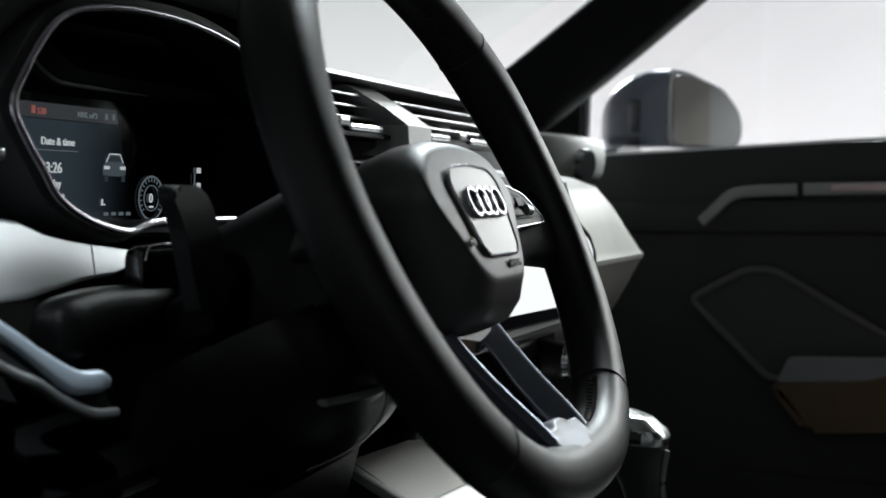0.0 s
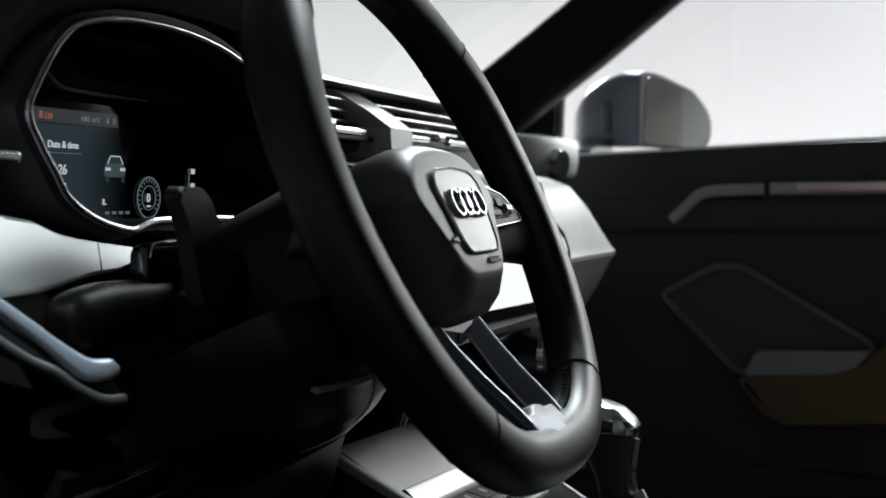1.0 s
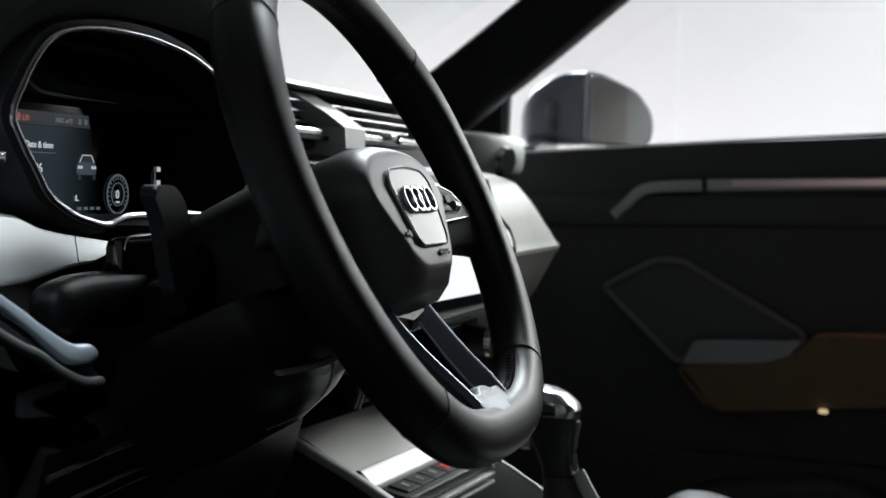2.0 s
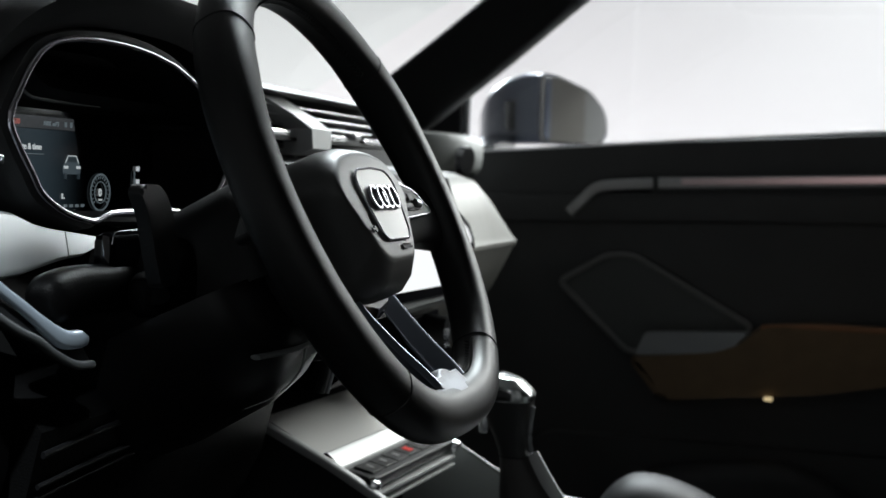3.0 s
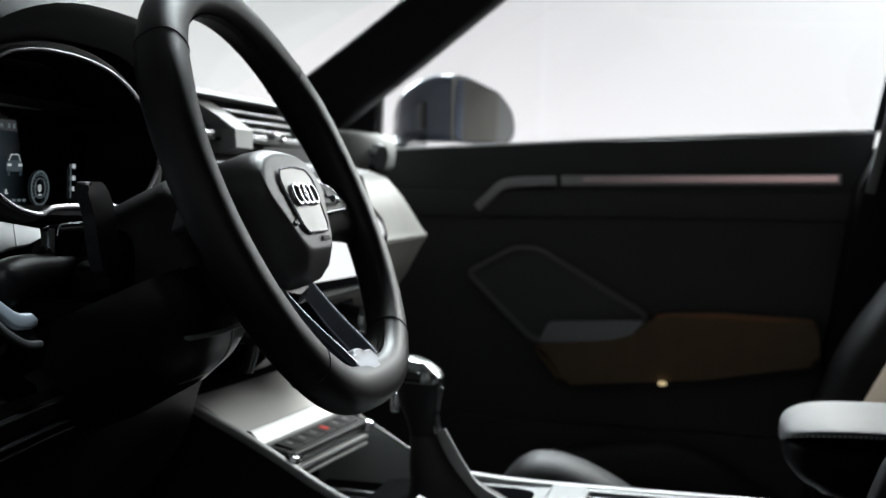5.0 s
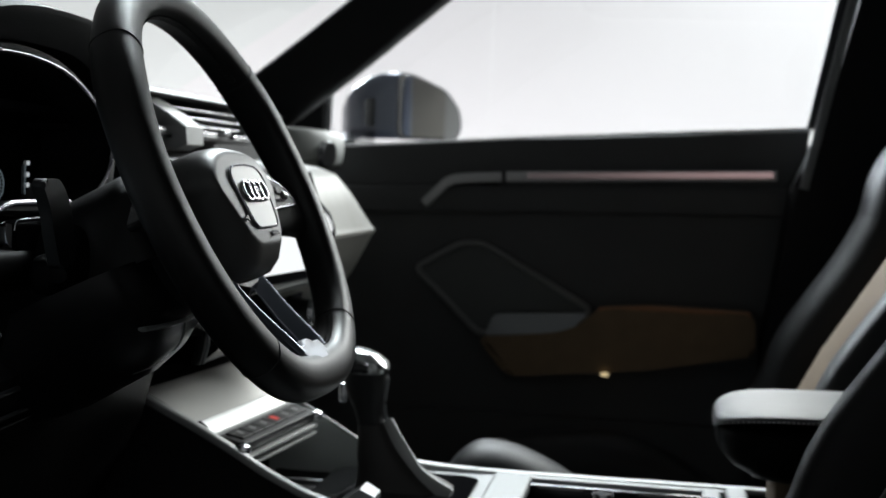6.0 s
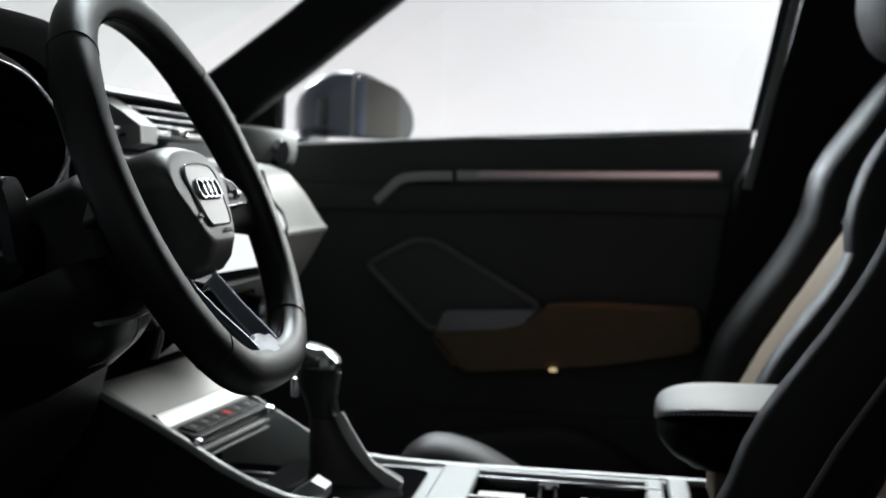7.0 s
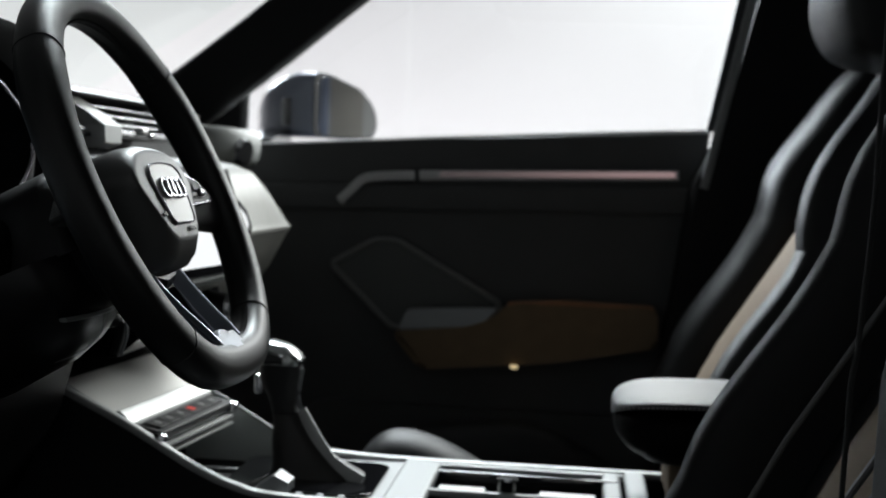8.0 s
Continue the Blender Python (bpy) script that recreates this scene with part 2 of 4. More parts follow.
def rounded(outline, r, steps=4):
    """The outline with its corners rounded."""
    out = []
    n = len(outline)
    for i in range(n):
        p0, p1, p2 = (Vector(outline[(i + k) % n]) for k in (-1, 0, 1))
        d0, d1 = (p0 - p1), (p2 - p1)
        k = min(r, d0.length * 0.45, d1.length * 0.45)
        a, b = p1 + d0.normalized() * k, p1 + d1.normalized() * k
        for s in range(steps + 1):
            t = s / steps
            out.append(tuple((1 - t) ** 2 * a + 2 * t * (1 - t) * p1 + t * t * b))
    return out


def join(bms):
    out = bmesh.new()
    for b in bms:
        me = bpy.data.meshes.new("piece")
        b.to_mesh(me)
        b.free()
        out.from_mesh(me)
        bpy.data.meshes.remove(me)
    return out


def ball(centre, r, m=None, seg=12):
    bm = bmesh.new()
    bmesh.ops.create_uvsphere(bm, u_segments=seg, v_segments=seg // 2 + 2, radius=1)
    bm.transform(Matrix.Translation(centre) @ (m or Matrix()) @ Matrix.Diagonal((*r, 1)))
    return bm


def rod(a, b, r, seg=14, r2=None):
    a, b = Vector(a), Vector(b)
    bm = bmesh.new()
    bmesh.ops.create_cone(bm, cap_ends=True, segments=seg, radius1=r, radius2=r if r2 is None else r2, depth=(b - a).length)
    bm.transform(Matrix.Translation((a + b) / 2) @ (b - a).to_track_quat("Z", "Y").to_matrix().to_4x4())
    return bm


def profile(stations, steps=5):
    """Smooth rows of numbers between the given ones."""
    a = np.array(stations, float)
    t = np.linspace(0, len(a) - 1, (len(a) - 1) * steps + 1)
    rows = []
    for v in t:
        i = min(int(v), len(a) - 2)
        f = v - i
        p0, p1, p2, p3 = a[max(i - 1, 0)], a[i], a[i + 1], a[min(i + 2, len(a) - 1)]
        rows.append(0.5 * (2 * p1 + (p2 - p0) * f + (2 * p0 - 5 * p1 + 4 * p2 - p3) * f * f + (3 * p1 - p0 - 3 * p2 + p3) * f ** 3))
    return rows


def lettering(text, size, m, mat, parent, name="lettering", depth=0.0003, align="LEFT"):
    curve = bpy.data.curves.new(name, "FONT")
    curve.body, curve.size, curve.extrude, curve.align_x = text, size, depth, align
    temp = new(name, curve)
    me = bpy.data.meshes.new_from_object(temp.evaluated_get(bpy.context.evaluated_depsgraph_get()))
    bpy.data.objects.remove(temp)
    bm = bmesh.new()
    bm.from_mesh(me)
    bpy.data.meshes.remove(me)
    bm.transform(m)
    return part(name, bm, mat, parent)


def side_plane(y, facing=-1):
    """Local x along world x, local y along world z, local z out of the panel towards -y."""
    return Matrix(((1, 0, 0, 0), (0, 0, facing, y), (0, 1, 0, 0), (0, 0, 0, 1)))


def rear_plane(x):
    """Local x along world y, local y up, local z towards +x."""
    return Matrix(((0, 0, 1, x), (1, 0, 0, 0), (0, 1, 0, 0), (0, 0, 0, 1)))


# ---- the studio ----
def slab(name, lo, hi, mat, label, kind="structure", category="wall"):
    size = [b - a for a, b in zip(lo, hi)]
    return single(name, rbox(size, [(a + b) / 2 for a, b in zip(lo, hi)], 0), mat, label, category, kind=kind)


slab("floor", (-5.2, -3.4, -0.1), (6.2, 3.9, 0), CONCRETE, "smooth dark grey studio floor", category="floor")
slab("wall_far", (-5.2, 3.697, 0), (-0.3195, 3.9, 3.6), WALL, "white painted studio wall panel")
slab("wall_far_rear", (-0.319, 3.7, 0), (2.75, 3.9, 3.6), WALL, "white painted studio wall panel")
slab("wall_grey", (2.75, 3.7, 0), (2.985, 3.9, 3.6), material("pale_grey_wall", (0.58, 0.58, 0.56), 0.8, blot=0.06), "unseen pale grey panel added for the mirror's reflection")
slab("wall_beige", (2.985, 3.7, 0), (3.275, 3.9, 3.6), material("beige_wall", (0.46, 0.44, 0.39), 0.85, blot=0.1), "unseen beige panel added for the mirror's reflection")
slab("mirror_stripe_blue", (3.275, 3.68, 0), (3.345, 3.9, 3.6), material("blue_grey_stripe", (0.21, 0.25, 0.34), 0.9, blot=0.2), "unseen blue-grey panel added for the mirror's reflection")
slab("wall_warm_grey", (3.345, 3.7, 0), (3.62, 3.9, 3.6), material("warm_grey_wall", (0.46, 0.45, 0.42), 0.85, blot=0.1), "unseen warm grey panel added for the mirror's reflection")
slab("wall_dark_rear", (3.62, 3.7, 0), (6.2, 3.9, 3.6), BACKWALL, "charcoal studio wall panel")
slab("wall_front", (-5.2, -3.4, 0), (-5.0, 3.7, 3.6), BACKWALL, "unseen charcoal wall added in front of the car")
slab("wall_rear", (6.0, -3.4, 0), (6.2, 3.7, 3.6), BOUNCEGREY, "unseen dark grey wall added behind the car")
slab("wall_near", (-5.0, -3.4, 0), (6.0, -3.2, 3.6), BOUNCEGREY, "unseen dark grey wall added beside the car")
slab("ceiling", (-5.2, -3.4, 3.6), (6.2, 3.9, 3.7), BACKWALL, "charcoal studio ceiling", category="ceiling")

# ---- shell of the car ----
slab("car_floor", (-0.95, -0.42, 0.32), (1.9, 1.18, 0.38), CARPET, "black carpeted cabin floor", category="car floor")
slab("firewall", (-0.95, -0.42, 0.38), (-0.8, 1.18, 0.98), DARK, "black bulkhead under the dashboard", category="bulkhead")
slab("rear_bulkhead", (1.8, -0.42, 0.38), (1.9, 1.18, 1.05), DARK, "black rear end of the cabin", category="bulkhead")


def pillar(name, points, w, h, mat, label, up=(0, 1, 0)):
    return single(name, sweep(smooth_path(points, 5), oval(w, h, 16, 4), up), mat, label, "pillar", kind="structure")


pillar("pillar_front", [(-0.78, 1.11, 0.80), (-0.277, 1.06, 1.170), (-0.102, 1.045, 1.3075), (0.108, 0.97, 1.46)], 0.050, 0.028, DARK,
       "dark cloth-covered windscreen pillar")
pillar("pillar_front_near", [(-0.78, -0.35, 0.83), (-0.285, -0.30, 1.192), (-0.10, -0.275, 1.33), (0.12, -0.20, 1.46)], 0.042, 0.028, DARK,
       "dark cloth-covered windscreen pillar")
single("roof", rbox((1.75, 1.36, 0.05), (0.95, 0.38, 1.50), 0.02), HEADLINER, "unseen car roof, its headliner lightened to bounce light", "car roof", kind="structure")
single("roof_rail", sweep([(0.05, 1.03, 1.44), (1.8, 1.03, 1.46)], oval(0.04, 0.04, 12, 3)), HEADLINER, "grey roof side rail", "car roof", kind="structure")
single("pillar_middle", prism([(0.47, 0.40), (0.47, 0.80), (0.500, 1.04), (0.530, 1.10), (0.556, 1.131), (0.588, 1.331), (0.614, 1.48), (0.80, 1.48), (0.775, 1.2), (0.77, 0.40)],
                              0.09, side_plane(1.15), 0.012), DARK, "black trimmed middle pillar between the doors", "pillar", kind="structure")
single("pillar_trim", sweep([(0.519, 1.063, 1.035), (0.526, 1.062, 1.07), (0.538, 1.062, 1.131), (0.578, 1.062, 1.331), (0.607, 1.055, 1.48)], oval(0.0075, 0.006, 12, 3), (0, -1, 0)),
       material("grey_seal", (0.22, 0.23, 0.235), 0.45, grain=0.2, size=700, blot=0.1), "grey edge seal of the middle pillar", "trim", kind="structure")
single("window_channel", sweep([(0.527, 1.072, 1.125), (0.5645, 1.072, 1.331), (0.594, 1.066, 1.48)], oval(0.0085, 0.006, 12, 3), (0, -1, 0)), material("black_rubber", (0.035, 0.038, 0.042), 0.5, blot=0.1), "dark rubber window channel", "trim", kind="structure")
slab("rear_door_skin", (0.572, 1.172, 0.30), (1.9, 1.20, 1.085), PAINT, "blue-grey painted rear door skin", category="car body")
slab("rear_door_panel", (0.77, 1.08, 0.40), (1.80, 1.15, 1.13), DARK, "black rear door lining", category="door panel")
single("windscreen", loft([[(-0.80, y, 0.97) for y in (-0.33, 0.4, 1.12)], [(0.10, y, 1.49) for y in (-0.2, 0.4, 0.98)]], closed=False), SCREENGLASS,
       "faintly green windscreen glass", "windscreen", kind="structure").visible_shadow = False

# ---- steering wheel ----
TILT = radians(26.4)
WHEEL = Matrix(((0, -math.sin(TILT), math.cos(TILT), 0), (1, 0, 0, 0), (0, math.cos(TILT), math.sin(TILT), 1.0), (0, 0, 0, 1)))


def rim_point(deg):
    a = radians(deg)
    u, v = 0.159 * math.cos(a) + 0.007, 0.159 * math.sin(a) + 0.0195
    k = 0.006
    v = -0.134 + k * math.log(1 + math.exp((v + 0.134) / k))
    return Vector((u, v, 0))


def rim_ring(deg, extra=0.0, n=28):
    p, q = rim_point(deg - 0.5), rim_point(deg + 0.5)
    out = (q - p).normalized().cross(Vector((0, 0, 1)))
    swell = 1 + 0.09 * sum(math.exp(-((deg - c) / 14) ** 2) for c in (30, 150)) + 0.05 * sum(math.exp(-((deg - c) / 20) ** 2) for c in (270,))
    p = rim_point(deg)
    return [p + out * ((0.0158 + extra) * swell * x) + Vector((0, 0, (0.0155 + extra) * swell * y + 0.0012)) for x, y in oval(1, 1, n, 2.5)]


wheel = thing("steering_wheel", WHEEL @ Vector((0, 0, -0.06)), "black leather steering wheel with silver forked lower spoke", "steering wheel")


def in_wheel(bm):
    bm.transform(WHEEL)
    return bm


part("rim", in_wheel(loft([rim_ring(a) for a in range(0, 360, 3)], loop=True)), RIM_LEATHER, wheel, "black leather rim")
SEAMS = (41, 139, -50, 230)
for a in SEAMS:
    part("seam", in_wheel(sweep(rim_ring(a, 0.0000, 28), oval(0.0007, 0.0004, 6), (1, 0.3, 0.2), closed=True)), BLACKTHREAD, wheel)


def stitches(a0, a1, step):
    bms = []
    a = a0
    while a < a1:
        p, q = rim_point(a), rim_point(a + step * 0.55)
        d = (q - p).normalized()
        inward = Vector((0, 0, 1)).cross(d)
        for k, (dn, lean) in enumerate(((0.0052, 0.0014), (0.0025, -0.0014))):
            c = p + inward * 0.0163 + Vector((0, 0, dn))
            bms.append(rod(c - d * 0.0014 - Vector((0, 0, lean)), c + d * 0.0014 + Vector((0, 0, lean)), 0.0008, 6))
        a += step
    return join(bms)


for a0, a1 in ((44, 136), (-74, -52), (232, 254)):
    part("stitching", in_wheel(stitches(a0, a1, 1.5)), BLACKTHREAD, wheel, "raised black cross stitching")


def hub_outline(top, bottom, up, down, n, r=0.02):
    corners = [(-top, up * 0.50), (-top * 0.72, up * 0.93), (-top * 0.25, up * 1.04), (top * 0.25, up * 1.04), (top * 0.72, up * 0.93), (top, up * 0.50),
               (bottom * 1.04, -down * 0.72), (bottom * 0.70, -down), (-bottom * 0.70, -down), (-bottom * 1.04, -down * 0.72)]
    return [(x, y, n) for x, y in rounded(corners, r, 5)]


PAD_RINGS = ((0.060, 0.040, 0.050, 0.0420, -0.040, 0.028), (0.069, 0.045, 0.0555, 0.0465, -0.022, 0.029), (0.0705, 0.0435, 0.0545, 0.0460, -0.006, 0.028),
             (0.0700, 0.0395, 0.0520, 0.0400, 0.004, 0.027), (0.0685, 0.0365, 0.0490, 0.0335, 0.0088, 0.025), (0.0672, 0.0352, 0.0472, 0.0303, 0.0112, 0.024),
             (0.0655, 0.0338, 0.0455, 0.0280, 0.0124, 0.022), (0.0630, 0.0320, 0.0430, 0.0258, 0.0130, 0.019), (0.02, 0.01, 0.015, 0.01, 0.0143, 0.006))
part("airbag_pad", in_wheel(loft([hub_outline(*row) for row in PAD_RINGS])), PAD, wheel, "grained black airbag pad", 60)
plate_shape = rounded([(-0.0375, 0.025), (-0.029, 0.0335), (0.0, 0.0355), (0.029, 0.0335), (0.0375, 0.025), (0.0275, -0.011), (0.0215, -0.0155), (-0.0215, -0.0155), (-0.0275, -0.011)], 0.007)
badge = part("badge_plate", in_wheel(prism(plate_shape, 0.003, Matrix.Translation((0, 0, 0.0122)), 0.0008)),
             material("brushed_badge", (0.28, 0.28, 0.27), 0.42, metal=0.35, grain=0.05, size=600, blot=0.06), wheel, "grey satin badge plate")
part("badge_frame", in_wheel(sweep([(x, y, 0.0151) for x, y in plate_shape], oval(0.0009, 0.0009, 8), (0, 0, 1), closed=True)), BEZELMETAL, badge, "thin satin chrome frame")
for k in range(4):
    ring = [(0.0076 * math.cos(a) - 0.0177 + 0.0118 * k, 0.0076 * math.sin(a) + 0.0135, 0.0160 + 0.0004 * (k % 2)) for a in (2 * math.pi * i / 28 for i in range(28))]
    part("emblem_ring", in_wheel(sweep(ring, oval(0.0011, 0.0021, 12, 4), (0, 0, 1), closed=True)), RINGMETAL, badge, "raised chrome ring")
lettering("AIRBAG", 0.0056, WHEEL @ Matrix.Translation((0.003, -0.0225, 0.0147)), PRINT, wheel)
horn = [rbox((0.006, 0.0014, 0.0006), (-0.039, -0.007, 0.0145), 0), rod((-0.036, -0.007, 0.0140), (-0.036, -0.007, 0.0149), 0.0022, 10)]
part("horn_symbol", in_wheel(join(horn)), PRINT, wheel)

for s in (-1, 1):
    spoke = part("spoke", in_wheel(loft([[(s * x, y + c, n + e) for y, e in oval(h, d, 14, 3)] for x, c, h, d, n in
                                         ((0.045, 0.006, 0.026, 0.010, -0.026), (0.085, 0.008, 0.026, 0.010, -0.022), (0.118, 0.006, 0.020, 0.010, -0.014),
                                          (0.140, 0.004, 0.024, 0.010, -0.007), (0.160, 0.003, 0.03, 0.008, -0.002))])), DARK, wheel, "black side spoke")
    pod = rounded([(s * u, v) for u, v in ((0.056, 0.036), (0.085, 0.031), (0.117, 0.025), (0.140, 0.010), (0.138, 0.006), (0.093, 0.004), (0.056, 0.002))][::s], 0.004)
    drop = 0.0 if s > 0 else -0.022
    panel = part("switch_panel", in_wheel(prism(pod, 0.012, Matrix.Translation((0, 0, drop - 0.009)), 0.0015)), PLASTIC, spoke, "satin black switch panel")
    part("panel_edge", in_wheel(sweep([(x, y, drop + 0.0031) for x, y in pod], oval(0.0007, 0.0006, 6), (0, 0, 1), closed=True)), BEZELMETAL if s > 0 else DARK, spoke, "thin panel edge, lit right and dark left by material")
    part("inner_field", in_wheel(prism(rounded([(s * 0.070, 0.028), (s * 0.108, 0.0225), (s * 0.122, 0.013), (s * 0.118, 0.009), (s * 0.070, 0.008)][::s], 0.003), 0.001, Matrix.Translation((0, 0, drop + 0.0032)), 0.0003)), DARK, spoke)
    for a, b, w, h in ((0.080, 0.020, 0.014, 0.006), (0.097, 0.0185, 0.012, 0.006), (0.084, 0.0115, 0.020, 0.004)):
        part("button", in_wheel(rbox((w, h, 0.002), (s * a, b, drop + 0.0050), 0.0009)), PLASTIC, spoke)
    part("roller", in_wheel(rod((s * 0.103, 0.014, drop + 0.0045), (s * 0.112, 0.013, drop + 0.0045), 0.0036, 14)), SILVER, spoke, "silver scroll roller")
# lower spoke: two silver legs with sloping inner faces round a sunk black inlay
def leg(s, rows):
    """Rows: crest u, v, crest n, inner base u, base n, outer base u."""
    return loft([[(s * o, v, n - 0.016), (s * (o + 0.002), v, n - 0.004), (s * (c + 0.0012), v, n - 0.0006), (s * (c - 0.0006), v, n), (s * (c - 0.003), v, n - 0.0012), (s * i, v, m), (s * i, v, n - 0.016)]
                 for c, v, n, i, m, o in profile(rows, 4)])


LEG = ((0.0345, -0.044, -0.0150, 0.0200, -0.0215, 0.037), (0.0335, -0.060, -0.0100, 0.0180, -0.0185, 0.036), (0.0315, -0.080, -0.0025, 0.0165, -0.0120, 0.034),
       (0.0295, -0.100, 0.0062, 0.0150, -0.0040, 0.032), (0.0280, -0.113, 0.0112, 0.0150, 0.0030, 0.030))
lower = part("lower_spoke", in_wheel(loft([[(x, v, n + e) for x, e in ((-w, 0), (w, 0), (w, -0.012), (-w, -0.012))] for v, n, w in ((-0.040, -0.0240, 0.033), (-0.080, -0.0150, 0.031), (-0.112, -0.0030, 0.027))])), DEEP, wheel, "forked lower spoke with black inlay")
for s in (-1, 1):
    part("leg", in_wheel(leg(s, LEG)), GUNMETAL, lower, "dark polished silver leg", 50)
part("inlay_bar", in_wheel(sweep([(0.0135, -0.052, -0.0195), (0.0125, -0.080, -0.0118), (0.0118, -0.104, -0.0030)], oval(0.0008, 0.0008, 8), (0, 0, 1))), GUNMETAL, lower)
foot = [(-0.0300, -0.1075), (-0.0120, -0.1075), (-0.0060, -0.1035), (0.0060, -0.1035), (0.0120, -0.1075), (0.0300, -0.1075), (0.0275, -0.121), (0.0200, -0.1275), (-0.0200, -0.1275), (-0.0275, -0.121)]
end_piece = loft([[(x * k, (y + 0.117) * k - 0.117, n - (y + 0.117) * 0.36) for x, y in rounded(foot, 0.004)] for n, k in ((-0.008, 1.0), (0.0065, 1.0), (0.0094, 0.975), (0.0108, 0.93), (0.0114, 0.85), (0.0116, 0.4))])
part("end_piece", in_wheel(end_piece), FOOTSILVER, lower, "bright silver end piece", 50)
part("spoke_root", in_wheel(loft([[(x, y, n) for x, y in rounded(o, 0.004)] for n, o in
                                  ((-0.040, [(-0.036, -0.036), (0.036, -0.036), (0.038, -0.058), (0.0, -0.064), (-0.038, -0.058)]),
                                   (-0.022, [(-0.035, -0.038), (0.035, -0.038), (0.036, -0.054), (0.0, -0.061), (-0.036, -0.054)]),
                                   (-0.0165, [(-0.028, -0.040), (0.028, -0.040), (0.024, -0.0475), (0.0, -0.052), (-0.024, -0.0475)]))])), GLOSS, lower, "polished faceted spoke root", 25)
part("boss", in_wheel(loft([[(x, y, n) for x, y in oval(w, w, 20)] for n, w in ((-0.10, 0.045), (-0.04, 0.052), (-0.02, 0.06))])), DARK, wheel)

# ---- steering column ----
column = thing("steering_column", WHEEL @ Vector((0, 0, -0.2)), "black plastic steering column shroud with stalks", "steering column")
lower_rings = []
for n, w, down in ((-0.060, 0.042, 0.035), (-0.066, 0.060, 0.050), (-0.078, 0.074, 0.062), (-0.094, 0.084, 0.072), (-0.12, 0.089, 0.080), (-0.175, 0.091, 0.084), (-0.256, 0.092, 0.080)):
    lower_rings.append([(w * math.copysign(abs(math.cos(a)) ** 0.9, math.cos(a)), -0.004 if math.sin(a) > 0 else -down * abs(math.sin(a)), n) for a in (2 * math.pi * k / 36 for k in range(36))])
part("lower_shroud", in_wheel(loft(lower_rings)), SHROUD, column, "", 50)
upper_rings = []
for n, w, up in ((-0.052, 0.050, 0.052), (-0.056, 0.058, 0.062), (-0.066, 0.062, 0.066), (-0.12, 0.066, 0.064), (-0.24, 0.07, 0.05)):
    upper_rings.append([(w * math.copysign(abs(math.cos(a)) ** 0.7, math.cos(a)), up * max(0.0, math.sin(a)) ** 0.6 - 0.002 if math.sin(a) > 0 else -0.006, n) for a in (2 * math.pi * k / 36 for k in range(36))])
part("upper_shroud", in_wheel(loft(upper_rings)), PLASTIC, column, "", 50)
for s in (-1, 1):
    blade = [(s * y, z) for y, z in ((0.1400, 1.0195), (0.1360, 1.0240), (0.1180, 1.0240), (0.1090, 1.0180), (0.1000, 1.0060), (0.0945, 0.9900), (0.0900, 0.9650), (0.1130, 0.9620), (0.1225, 0.9850), (0.1285, 1.0030), (0.1335, 1.0110))]
    part("shift_paddle", prism(rounded(blade[::-s], 0.004), 0.009, rear_plane(-0.0995), 0.003, 3), PLASTIC, wheel, "upright black shift paddle", 50)
    arm = smooth_path([(-0.118, s * 0.055, 0.958), (-0.114, s * 0.085, 0.957), (-0.112, s * 0.092, 0.955), (-0.112, s * 0.101, 0.954)], 6)
    stalk = part("stalk", sweep(arm, oval(0.012, 0.013, 24, 3.0), (0, 0, 1), scales=[(0.9 * e, e) for e in ([1.0] * (len(arm) - 4) + [0.94, 0.84, 0.66, 0.36])]), SHADEBLACK, column, "thick black control stalk", 50)
    part("stalk_saddle", loft([[(-0.106 + a, s * y, z + b) for a, b in oval(0.014, h, 20, 2.6)] for y, z, h in profile(((0.064, 0.962, 0.029), (0.070, 0.962, 0.0215), (0.082, 0.960, 0.0150), (0.092, 0.958, 0.0120), (0.100, 0.957, 0.0060)), 4)]), SHADEBLACK, stalk, "", 60)
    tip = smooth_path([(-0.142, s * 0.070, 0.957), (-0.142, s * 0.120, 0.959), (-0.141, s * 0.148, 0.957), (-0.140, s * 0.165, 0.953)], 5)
    part("lower_stalk", sweep(tip, oval(0.013, 0.0155, 20, 2.3), (0, 0, 1), scales=[(1.0 if i < len(tip) - 5 else (1, 0.95, 0.85, 0.68, 0.42)[i - len(tip) + 5],) * 2 for i in range(len(tip))]), SHADEBLACK, column, "rounded black lever", 60)
part("column_gap", rbox((0.014, 0.115, 0.026), (-0.142, -0.0385, 0.980), 0.006), GLOSS, column, "gloss black column gaiter")
part("gap_edge", sweep(smooth_path([(-0.1345, -0.0950, 0.986), (-0.1345, -0.0930, 0.9915), (-0.1345, -0.087, 0.9938), (-0.1345, -0.06, 0.9945), (-0.1345, 0.0, 0.996)], 4), oval(0.0006, 0.0006, 8), (1, 0, 0)), CHROME, column, "thin panel edge, lit right and dark left by material line")
part("collar_glint", sweep(smooth_path([(-0.052, -0.062, 0.9175), (-0.044, -0.040, 0.9185), (-0.040, -0.015, 0.9200), (-0.038, 0.010, 0.9225)], 5), oval(0.0045, 0.0018, 10), (0, 0, 1)), LEDGE, column, "pale sliver painting the lit lower edge of the collar")
